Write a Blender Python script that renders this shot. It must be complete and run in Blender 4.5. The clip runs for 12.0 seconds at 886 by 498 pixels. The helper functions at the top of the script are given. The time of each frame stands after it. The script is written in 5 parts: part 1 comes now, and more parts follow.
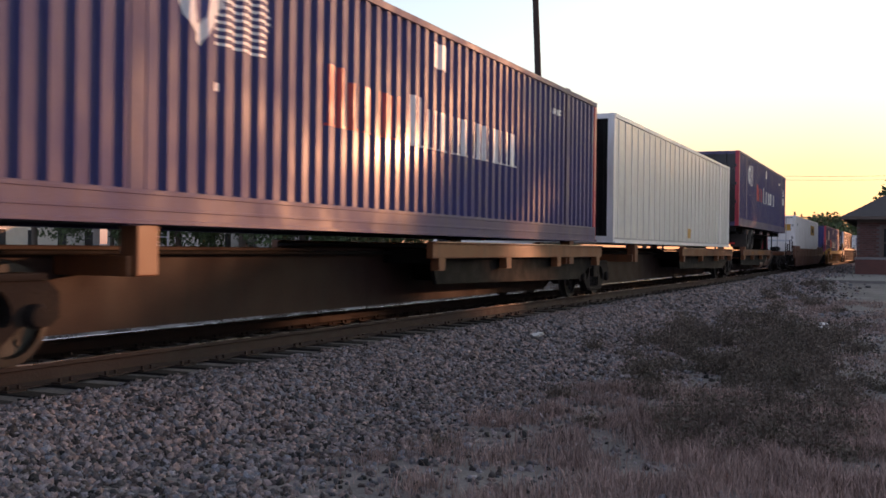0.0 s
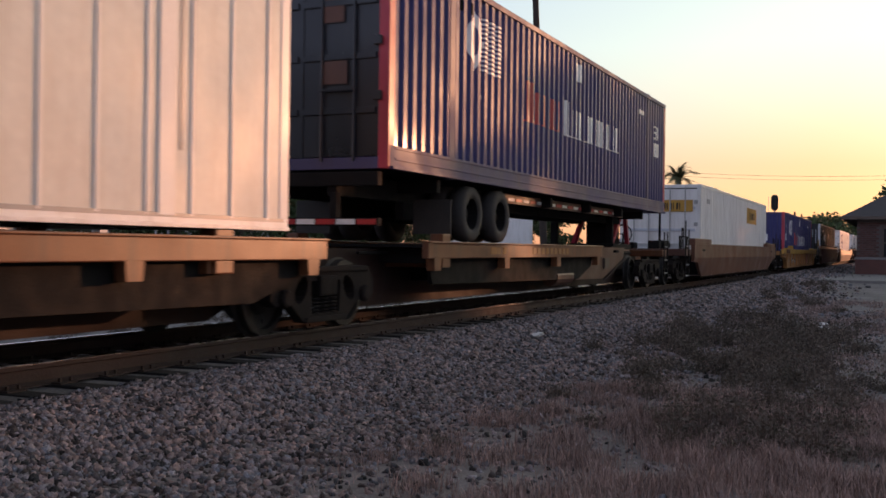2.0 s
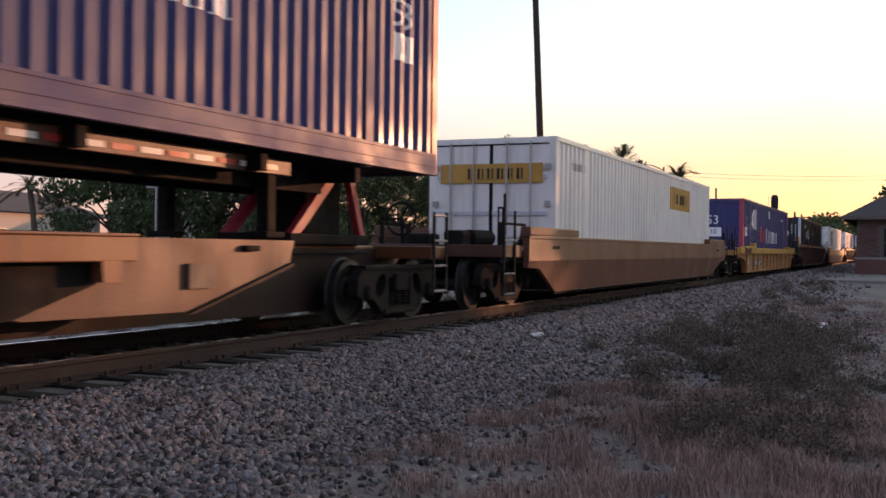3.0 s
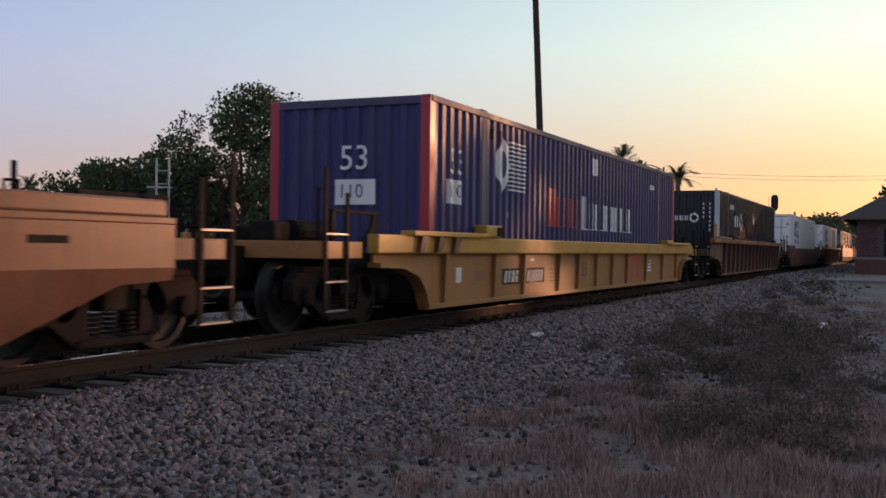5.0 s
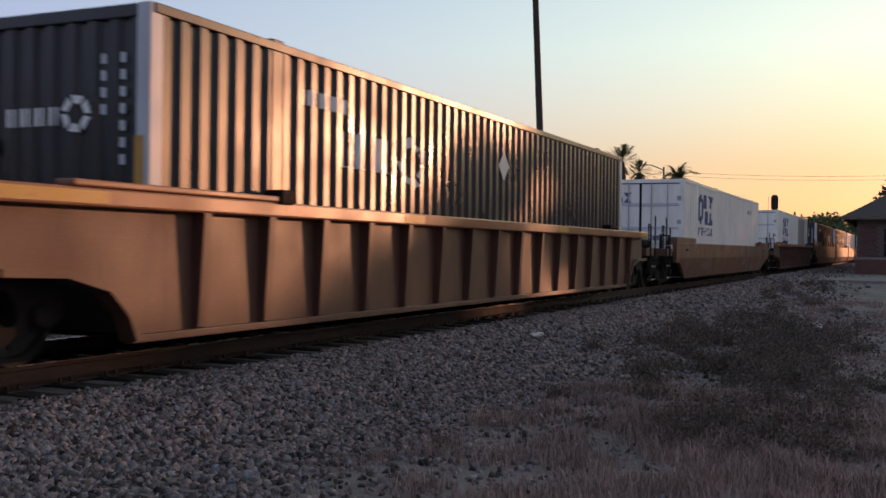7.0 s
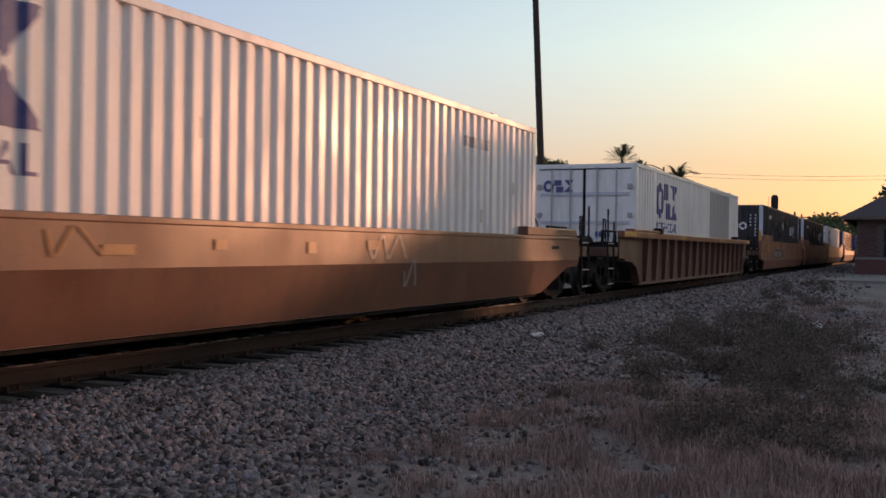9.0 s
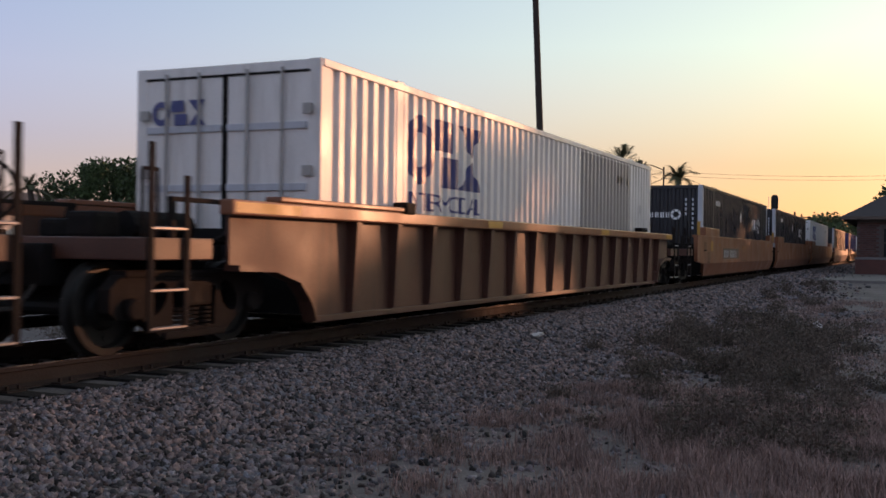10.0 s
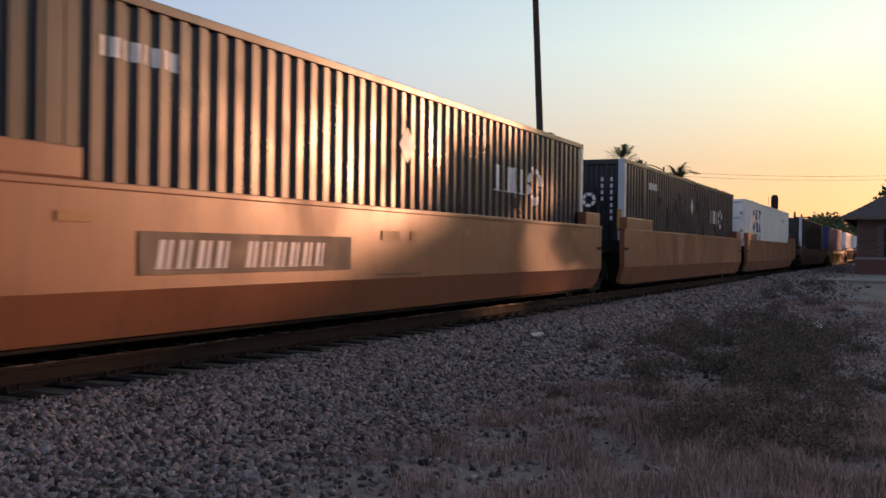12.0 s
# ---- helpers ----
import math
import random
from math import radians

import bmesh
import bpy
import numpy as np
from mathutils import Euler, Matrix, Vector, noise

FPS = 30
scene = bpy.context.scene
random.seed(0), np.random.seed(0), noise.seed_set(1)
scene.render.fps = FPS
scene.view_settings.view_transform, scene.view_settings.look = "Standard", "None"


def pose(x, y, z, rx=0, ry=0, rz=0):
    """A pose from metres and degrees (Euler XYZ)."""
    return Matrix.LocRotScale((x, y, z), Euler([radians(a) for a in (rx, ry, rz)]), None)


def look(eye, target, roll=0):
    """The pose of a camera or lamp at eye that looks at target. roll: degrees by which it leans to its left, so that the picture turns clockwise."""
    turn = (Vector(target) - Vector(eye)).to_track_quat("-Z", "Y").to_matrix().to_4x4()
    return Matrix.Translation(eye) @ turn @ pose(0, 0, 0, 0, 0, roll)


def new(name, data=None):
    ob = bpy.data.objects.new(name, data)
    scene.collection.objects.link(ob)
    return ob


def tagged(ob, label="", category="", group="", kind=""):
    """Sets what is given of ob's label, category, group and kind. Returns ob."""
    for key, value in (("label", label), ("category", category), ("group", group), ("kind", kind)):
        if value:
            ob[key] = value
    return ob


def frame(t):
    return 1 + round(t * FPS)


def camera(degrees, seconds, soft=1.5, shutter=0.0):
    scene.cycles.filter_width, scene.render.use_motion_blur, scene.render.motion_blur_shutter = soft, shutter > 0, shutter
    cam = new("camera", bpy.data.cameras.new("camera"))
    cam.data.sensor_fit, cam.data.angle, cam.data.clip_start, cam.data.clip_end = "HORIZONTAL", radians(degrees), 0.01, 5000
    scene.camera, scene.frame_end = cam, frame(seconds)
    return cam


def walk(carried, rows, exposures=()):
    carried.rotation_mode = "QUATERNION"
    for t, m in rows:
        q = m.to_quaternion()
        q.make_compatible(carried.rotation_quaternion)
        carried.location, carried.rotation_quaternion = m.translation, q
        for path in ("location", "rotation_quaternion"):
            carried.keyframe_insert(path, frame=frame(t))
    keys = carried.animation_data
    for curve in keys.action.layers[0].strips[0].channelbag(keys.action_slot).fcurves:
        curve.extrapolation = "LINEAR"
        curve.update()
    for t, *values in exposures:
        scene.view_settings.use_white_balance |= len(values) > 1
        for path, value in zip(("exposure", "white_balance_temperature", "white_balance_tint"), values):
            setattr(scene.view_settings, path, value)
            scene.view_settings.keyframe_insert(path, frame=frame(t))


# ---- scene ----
# ================= camera =================
EYE = Vector((0.0, 0.0, 1.0))
YAW, PITCH, ROLL = 24.272, -0.061, 0.726
AIM = EYE + Vector((math.cos(radians(YAW)), math.sin(radians(YAW)), math.tan(radians(PITCH))))
cam = camera(46.29, 12.0, soft=1.6, shutter=0.14)
walk(cam, [(0, look(EYE, AIM, ROLL)), (12, look(EYE, AIM, ROLL))], [(0, 1.75, 6650, 30), (1.0, 1.75, 6650, 30), (1.5, 1.38, 6650, 30), (2.0, 1.42, 6650, 30), (2.2, 1.55, 6650, 30), (2.5, 1.75, 6650, 30), (3.2, 1.75, 6650, 30), (4.8, 1.25, 6550, 28), (12, 1.25, 6550, 28)])

TRACK_Y = 7.332      # centre line of the track, which runs along x
SPEED = 14.672       # metres a second, towards -x
SUN_AZ, SUN_EL = -27.1, 5.4

# ================= sky, sun, exposure =================
world = bpy.data.worlds.new("sky")
scene.world = world
world.use_nodes = True
wn = world.node_tree
sky = wn.nodes.new("ShaderNodeTexSky")
sky.sky_type = "NISHITA"
sky.sun_disc = False
sky.sun_elevation = radians(SUN_EL)
sky.sun_rotation = radians(90 - SUN_AZ)
sky.air_density, sky.dust_density, sky.ozone_density = 1.2, 0.4, 1.5
# low evening haze: warmer and dimmer towards the horizon, bluer away from the sun
way = wn.nodes.new("ShaderNodeTexCoord")
split = wn.nodes.new("ShaderNodeSeparateXYZ")
wn.links.new(way.outputs["Generated"], split.inputs[0])
def haze_ramp(steps):
    ramp = wn.nodes.new("ShaderNodeValToRGB")
    e = ramp.color_ramp.elements
    (e[0].position, e[0].color), (e[1].position, e[1].color) = steps[0], steps[-1]
    for at, tone in steps[1:-1]:
        e.new(at).color = tone
    wn.links.new(split.outputs["Z"], ramp.inputs[0])
    return ramp


haze_sun = haze_ramp(((0.0, (0.60, 0.45, 0.38, 1)), (0.08, (0.64, 0.52, 0.43, 1)), (0.14, (0.82, 0.79, 0.68, 1)), (0.19, (0.95, 1.03, 0.86, 1)), (0.27, (1.05, 1.12, 0.93, 1)), (0.7, (1.0, 0.95, 0.80, 1))))
haze_away = haze_ramp(((0.0, (0.60, 0.57, 0.95, 1)), (0.10, (0.72, 0.70, 1.10, 1)), (0.16, (0.86, 0.86, 1.22, 1)), (0.24, (0.92, 0.98, 1.28, 1)), (0.7, (1.0, 0.95, 0.80, 1))))
toward = wn.nodes.new("ShaderNodeVectorMath")
toward.operation = "DOT_PRODUCT"
toward.inputs[1].default_value = (math.cos(radians(SUN_AZ)), math.sin(radians(SUN_AZ)), 0)
wn.links.new(way.outputs["Generated"], toward.inputs[0])
side_on = wn.nodes.new("ShaderNodeMapRange")
side_on.inputs[1].default_value, side_on.inputs[2].default_value = 0.25, 0.85
wn.links.new(toward.outputs["Value"], side_on.inputs[0])
cool = wn.nodes.new("ShaderNodeMix")
cool.data_type = "RGBA"
wn.links.new(haze_away.outputs[0], cool.inputs["A"])
wn.links.new(haze_sun.outputs[0], cool.inputs["B"])
wn.links.new(side_on.outputs[0], cool.inputs["Factor"])
toned = wn.nodes.new("ShaderNodeVectorMath")
toned.operation = "MULTIPLY"
soft_sky = wn.nodes.new("ShaderNodeHueSaturation")
soft_sky.inputs["Saturation"].default_value = 0.8
wn.links.new(sky.outputs[0], soft_sky.inputs["Color"])
wn.links.new(soft_sky.outputs[0], toned.inputs[0])
wn.links.new(cool.outputs["Result"], toned.inputs[1])
wn.links.new(toned.outputs[0], wn.nodes["Background"].inputs[0])
wn.nodes["Background"].inputs[1].default_value = 0.12
sun = new("sun", bpy.data.lights.new("sun", "SUN"))
sun.data.energy, sun.data.angle, sun.data.color = 0.84, radians(0.6), (1.0, 0.47, 0.22)
SUN_DIR = Vector((math.cos(radians(SUN_EL)) * math.cos(radians(SUN_AZ)), math.cos(radians(SUN_EL)) * math.sin(radians(SUN_AZ)), math.sin(radians(SUN_EL))))
sun.matrix_world = look(SUN_DIR * 200, (0, 0, 0))


# ================= materials =================
def mat(name, color, rough=0.6, metal=0.0, vary=0.15, scale=3.0, bump=0.1, fine=40.0, dirt=None, dirt_amt=0.4, streak=False, spec=0.5, per_object=0.0, per_island=0.0, alt=None, coat=0.0):
    """A surface with colour variation at two scales, dirt patches or streaks, and fine relief."""
    m = bpy.data.materials.new(name)
    m.use_nodes = True
    nt = m.node_tree
    n, l = nt.nodes, nt.links
    b = n["Principled BSDF"]
    co = n.new("ShaderNodeTexCoord")
    big = n.new("ShaderNodeTexNoise")
    big.inputs["Scale"].default_value, big.inputs["Detail"].default_value = scale, 5
    small = n.new("ShaderNodeTexNoise")
    small.inputs["Scale"].default_value, small.inputs["Detail"].default_value = fine, 3
    l.new(co.outputs["Object"], big.inputs["Vector"])
    l.new(co.outputs["Object"], small.inputs["Vector"])
    mixf = n.new("ShaderNodeMath")
    mixf.operation = "ADD"
    l.new(big.outputs["Fac"], mixf.inputs[0])
    l.new(small.outputs["Fac"], mixf.inputs[1])
    ramp = n.new("ShaderNodeMapRange")
    ramp.inputs[1].default_value, ramp.inputs[2].default_value = 0.7, 1.3
    ramp.inputs[3].default_value, ramp.inputs[4].default_value = 1 - vary, 1 + vary
    l.new(mixf.outputs[0], ramp.inputs[0])
    val = ramp.outputs[0]
    if per_object or per_island:
        info = n.new("ShaderNodeObjectInfo") if per_object else n.new("ShaderNodeNewGeometry")
        amt = per_object or per_island
        r2 = n.new("ShaderNodeMapRange")
        r2.inputs[3].default_value, r2.inputs[4].default_value = 1 - amt, 1 + amt
        l.new(info.outputs["Random" if per_object else "Random Per Island"], r2.inputs[0])
        mu = n.new("ShaderNodeMath")
        mu.operation = "MULTIPLY"
        l.new(val, mu.inputs[0])
        l.new(r2.outputs[0], mu.inputs[1])
        val = mu.outputs[0]
    tint = n.new("ShaderNodeVectorMath")
    tint.operation = "SCALE"
    tint.inputs[0].default_value = color
    l.new(val, tint.inputs["Scale"])
    if alt:
        fr = n.new("ShaderNodeMath")
        fr.operation = "MULTIPLY"
        fr.inputs[1].default_value = 9.73
        l.new(info.outputs["Random Per Island"], fr.inputs[0])
        fc = n.new("ShaderNodeMath")
        fc.operation = "FRACT"
        l.new(fr.outputs[0], fc.inputs[0])
        hue = n.new("ShaderNodeMix")
        hue.data_type = "RGBA"
        hue.inputs["A"].default_value, hue.inputs["B"].default_value = (*color, 1), (*alt, 1)
        l.new(fc.outputs[0], hue.inputs["Factor"])
        l.new(hue.outputs["Result"], tint.inputs[0])
    out = tint.outputs[0]
    if dirt:
        mp = n.new("ShaderNodeMapping")
        mp.inputs["Scale"].default_value = (3.0, 3.0, 0.35) if streak else (1, 1, 1)
        l.new(co.outputs["Object"], mp.inputs["Vector"])
        dn = n.new("ShaderNodeTexNoise")
        dn.inputs["Scale"].default_value, dn.inputs["Detail"].default_value = 1.7, 8
        dn.inputs["Roughness"].default_value = 0.7
        l.new(mp.outputs[0], dn.inputs["Vector"])
        dr = n.new("ShaderNodeMapRange")
        dr.inputs[1].default_value, dr.inputs[2].default_value = 0.48, 0.72
        dr.inputs[4].default_value = dirt_amt
        l.new(dn.outputs["Fac"], dr.inputs[0])
        mx = n.new("ShaderNodeMix")
        mx.data_type = "RGBA"
        mx.inputs["B"].default_value = (*dirt, 1)
        l.new(dr.outputs[0], mx.inputs["Factor"])
        l.new(out, mx.inputs["A"])
        out = mx.outputs["Result"]
    l.new(out, b.inputs["Base Color"])
    rr = n.new("ShaderNodeMapRange")
    rr.inputs[1].default_value, rr.inputs[2].default_value = 0.3, 0.7
    rr.inputs[3].default_value, rr.inputs[4].default_value = max(rough - 0.1, 0.03), min(rough + 0.12, 1)
    l.new(big.outputs["Fac"], rr.inputs[0])
    l.new(rr.outputs[0], b.inputs["Roughness"])
    b.inputs["Metallic"].default_value = metal
    b.inputs["Coat Weight"].default_value, b.inputs["Coat Roughness"].default_value = coat, 0.13
    b.inputs["Specular IOR Level"].default_value = spec
    if bump:
        bp = n.new("ShaderNodeBump")
        bp.inputs["Strength"].default_value = bump
        bp.inputs["Distance"].default_value = 0.02
        l.new(mixf.outputs[0], bp.inputs["Height"])
        l.new(bp.outputs[0], b.inputs["Normal"])
    return m


RUST = (0.11, 0.055, 0.03)
GRIME = (0.05, 0.045, 0.045)
M_BLUE = mat("blue_paint", (0.042, 0.045, 0.155), 0.52, 0, 0.12, 1.2, 0.04, 60, (0.13, 0.10, 0.14), 0.4, True, spec=0.3, coat=0.05)
M_BLUE_RAIL = mat("faded_blue_paint", (0.08, 0.07, 0.15), 0.55, 0, 0.15, 2, 0.06, 60, RUST, 0.35, True, spec=0.35)
M_RED = mat("red_paint", (0.46, 0.035, 0.06), 0.42, 0, 0.12, 2, 0.04, 60, GRIME, 0.2, True)
M_RED_FADED = mat("faded_red_paint", (0.55, 0.05, 0.05), 0.4, 0, 0.2, 3, 0.04, 60, (0.2, 0.05, 0.1), 0.3, True)
M_WHITE = mat("white_paint", (0.86, 0.83, 0.80), 0.4, 0, 0.06, 1.2, 0.03, 60, (0.42, 0.36, 0.31), 0.4, True)
M_WHITE_GLOSS = mat("glossy_white_sheet", (0.74, 0.72, 0.66), 0.5, 0, 0.07, 1.0, 0.05, 9, (0.46, 0.38, 0.30), 0.35, True, coat=0.25)
M_LETTER = mat("white_lettering", (0.86, 0.86, 0.86), 0.4, 0, 0.1, 4, 0.0, 60, (0.3, 0.3, 0.4), 0.25)
M_LETTER_BLUE = mat("blue_lettering", (0.06, 0.07, 0.22), 0.4, 0, 0.15, 4, 0.0, 60, (0.4, 0.4, 0.45), 0.2)
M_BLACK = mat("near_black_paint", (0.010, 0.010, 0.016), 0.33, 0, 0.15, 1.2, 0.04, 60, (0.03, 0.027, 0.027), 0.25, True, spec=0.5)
M_SILVER = mat("silver_grey_paint", (0.55, 0.57, 0.62), 0.38, 0, 0.08, 2, 0.04, 60, GRIME, 0.2, True)
M_GREY = mat("grey_paint", (0.42, 0.40, 0.38), 0.4, 0, 0.1, 2, 0.04, 60, GRIME, 0.2, True)
M_YELLOW = mat("yellow_car_paint", (0.37, 0.165, 0.05), 0.5, 0, 0.15, 1.5, 0.08, 50, (0.17, 0.09, 0.05), 0.55, True)
M_YELLOW_BRIGHT = mat("bright_yellow_paint", (0.55, 0.29, 0.045), 0.45, 0, 0.12, 2, 0.05, 50, RUST, 0.35)
M_BROWN = mat("brown_car_paint", (0.165, 0.066, 0.038), 0.45, 0, 0.18, 1.2, 0.08, 50, (0.085, 0.045, 0.035), 0.75, True)
M_ORANGE_BROWN = mat("orange_brown_car_paint", (0.19, 0.068, 0.027), 0.42, 0, 0.15, 1.2, 0.06, 50, (0.07, 0.04, 0.032), 0.7, True)
M_TAN = mat("tan_car_paint", (0.27, 0.10, 0.045), 0.38, 0, 0.12, 1.2, 0.06, 50, (0.13, 0.065, 0.045), 0.55, True)
M_STEEL = mat("grimy_cast_steel", (0.010, 0.008, 0.008), 0.8, 0.0, 0.3, 6, 0.3, 60, RUST, 0.07, spec=0.2)
# near-black for underframes, decks, slots and the darkened spaces below and between loads
M_DARK = mat("near_black_matt", (0.010, 0.009, 0.009), 0.8, 0, 0.3, 5, 0.2, 50, RUST, 0.05, spec=0.2)
M_RUSTY = mat("rusty_red_brown_paint", (0.105, 0.043, 0.028), 0.5, 0, 0.22, 1.2, 0.1, 50, (0.05, 0.025, 0.02), 0.7, True)
M_DARK_BROWN = mat("dark_brown_sill", (0.034, 0.017, 0.013), 0.7, 0, 0.25, 2, 0.1, 40, (0.02, 0.014, 0.012), 0.8, True, spec=0.3)
M_FRAME = mat("sooty_truck_casting", (0.017, 0.013, 0.012), 0.85, 0, 0.3, 5, 0.25, 50, (0.03, 0.021, 0.017), 0.4, spec=0.2)
M_RUNG = mat("bare_worn_steel", (0.34, 0.33, 0.34), 0.4, 0.6, 0.15, 6, 0.05, 50, RUST, 0.3)
M_WHEEL = mat("worn_wheel_steel", (0.011, 0.010, 0.009), 0.6, 0.0, 0.25, 8, 0.15, 70, RUST, 0.1)
M_TREAD = mat("polished_rail_head", (0.62, 0.60, 0.58), 0.22, 1.0, 0.1, 3, 0.02, 60)
M_RAIL = mat("rusty_rail_side", (0.038, 0.022, 0.017), 0.85, 0.0, 0.25, 6, 0.3, 50, (0.05, 0.03, 0.025), 0.5)
M_TIE = mat("weathered_sleeper_timber", (0.02, 0.016, 0.015), 0.9, 0, 0.3, 4, 0.5, 45, (0.03, 0.025, 0.02), 0.5, per_object=0.3)
M_RUBBER = mat("dusty_tyre_rubber", (0.05, 0.045, 0.042), 0.8, 0, 0.2, 8, 0.15, 60, (0.12, 0.09, 0.07), 0.4)
M_STONE = mat("grey_ballast_stone", (0.145, 0.15, 0.175), 0.75, 0, 0.35, 14, 0.6, 60, None, per_island=0.97, alt=(0.27, 0.185, 0.165))
M_SOIL = mat("dark_soil_and_gravel", (0.21, 0.185, 0.18), 0.95, 0, 0.4, 0.8, 0.9, 28, (0.08, 0.07, 0.06), 0.5)
M_GRASS = mat("dry_grass_blades", (0.36, 0.25, 0.225), 0.9, 0, 0.3, 0.8, 0.0, 20, (0.15, 0.10, 0.085), 0.7, per_island=0.5)
M_WEED = mat("dark_weed_leaves", (0.155, 0.12, 0.10), 0.85, 0, 0.3, 1.5, 0.0, 20, (0.035, 0.05, 0.02), 0.6, per_island=0.4)
M_LEAF = mat("broadleaf_foliage", (0.048, 0.08, 0.025), 0.65, 0, 0.3, 0.6, 0.0, 8, None, per_island=0.45)
M_PALM = mat("palm_frond_green", (0.075, 0.085, 0.035), 0.6, 0, 0.2, 0.8, 0.0, 10, None, per_island=0.3)
M_BARK = mat("rough_grey_bark", (0.085, 0.065, 0.05), 0.9, 0, 0.3, 4, 0.6, 30)
M_POLE = mat("tarred_pole_timber", (0.045, 0.032, 0.026), 0.85, 0, 0.25, 3, 0.3, 40)
M_BRICK = mat("dark_red_brick", (0.115, 0.05, 0.042), 0.85, 0, 0.25, 2, 0.3, 30, None, per_object=0.25)
M_MORTAR = mat("brown_mortar", (0.12, 0.095, 0.085), 0.9, 0, 0.2, 3, 0.3, 40)
M_SHINGLE = mat("grey_roof_shingle", (0.085, 0.075, 0.075), 0.9, 0, 0.25, 2, 0.4, 30, None, per_object=0.2)
M_CONCRETE = mat("weathered_concrete", (0.24, 0.22, 0.21), 0.85, 0, 0.2, 1.5, 0.3, 30, (0.12, 0.11, 0.1), 0.4)
M_PAINT_TRIM = mat("brown_timber_trim", (0.10, 0.07, 0.055), 0.6, 0, 0.15, 3, 0.1, 40)
M_GLASS_DARK = mat("dark_window_glass", (0.02, 0.022, 0.025), 0.08, 0, 0.1, 1, 0.0, 10)
M_SIGNAL = mat("matt_black_signal_plate", (0.012, 0.012, 0.014), 0.7, 0, 0.15, 4, 0.05, 40)
M_GALV = mat("galvanised_steel", (0.38, 0.38, 0.40), 0.45, 0.6, 0.12, 4, 0.05, 40)
M_LITTER = mat("crumpled_white_plastic", (0.75, 0.74, 0.74), 0.5, 0, 0.08, 8, 0.2, 40)
M_STUCCO = mat("pale_stucco", (0.55, 0.50, 0.46), 0.85, 0, 0.1, 1.5, 0.2, 40)
M_REFLECT = mat("red_reflective_tape", (0.5, 0.03, 0.03), 0.4, 0, 0.1, 3, 0.0, 30)
M_ASPHALT = mat("worn_asphalt", (0.05, 0.048, 0.05), 0.9, 0, 0.2, 2, 0.3, 60)


# ================= building helpers =================
def link_mesh(name, me, material, parent=None, label=""):
    if material:
        me.materials.append(material)
    ob = new(name, me)
    if parent:
        ob.parent = parent
    if label:
        ob["label"] = label
    return ob


def part(name, bm, material, parent=None, label="", smooth=False):
    """Links a bmesh as one mesh object under a thing or a part."""
    me = bpy.data.meshes.new(name)
    bmesh.ops.recalc_face_normals(bm, faces=bm.faces)
    bm.to_mesh(me)
    bm.free()
    if smooth:
        for p in me.polygons:
            p.use_smooth = True
    return link_mesh(name, me, material, parent, label)


def thing(name, m, label, category, group="", kind=""):
    ob = new(name)
    ob.empty_display_size = 0.2
    ob.matrix_world = m
    return tagged(ob, label, category, group, kind)


def box(bm, x0, x1, y0, y1, z0, z1, bev=0.0):
    r = bmesh.ops.create_cube(bm, size=1.0)
    vs = r["verts"]
    for v in vs:
        v.co = Vector(((x0 + x1) / 2 + v.co.x * (x1 - x0), (y0 + y1) / 2 + v.co.y * (y1 - y0), (z0 + z1) / 2 + v.co.z * (z1 - z0)))
    if bev:
        es = list({e for v in vs for e in v.link_edges})
        bmesh.ops.bevel(bm, geom=es, offset=bev, segments=2, affect="EDGES", profile=0.6)
    return bm


def boxes(*rows, bev=0.0):
    bm = bmesh.new()
    for r in rows:
        box(bm, *r, bev=bev)
    return bm


def prism(bm, outline, y0, y1):
    """Extrudes an x-z outline from y0 to y1."""
    a = [bm.verts.new((x, y0, z)) for x, z in outline]
    b = [bm.verts.new((x, y1, z)) for x, z in outline]
    bm.faces.new(a)
    bm.faces.new(b[::-1])
    k = len(outline)
    for i in range(k):
        bm.faces.new((a[i], b[i], b[(i + 1) % k], a[(i + 1) % k]))
    return bm


def sweep_x(bm, outline, x0, x1):
    """Extrudes a y-z outline from x0 to x1."""
    a = [bm.verts.new((x0, y, z)) for y, z in outline]
    b = [bm.verts.new((x1, y, z)) for y, z in outline]
    bm.faces.new(a)
    bm.faces.new(b[::-1])
    k = len(outline)
    for i in range(k):
        bm.faces.new((a[i], b[i], b[(i + 1) % k], a[(i + 1) % k]))
    return bm


def rod(bm, a, b, r, sides=8, r2=None):
    a, b = Vector(a), Vector(b)
    d = b - a
    m = Matrix.Translation((a + b) / 2) @ d.to_track_quat("Z", "Y").to_matrix().to_4x4()
    bmesh.ops.create_cone(bm, cap_ends=True, segments=sides, radius1=r, radius2=r if r2 is None else r2, depth=d.length, matrix=m)
    return bm


def lathe_y(bm, rows, sides=28, cx=0.0, cz=0.0):
    """Turns a profile of (radius, y) rows about an axis along y."""
    rings = []
    for r, y in rows:
        rings.append([bm.verts.new((cx + r * math.cos(2 * math.pi * i / sides), y, cz + r * math.sin(2 * math.pi * i / sides))) for i in range(sides)])
    for a, b in zip(rings, rings[1:]):
        for i in range(sides):
            bm.faces.new((a[i], a[(i + 1) % sides], b[(i + 1) % sides], b[i]))
    bm.faces.new(rings[0])
    bm.faces.new(rings[-1][::-1])
    return bm


# ================= containers =================
CL, CW, CH = 16.15, 2.59, 2.895
POST_A, POST_B = 1.98, 14.17
PITCH_X = 0.28
MOVERS = []


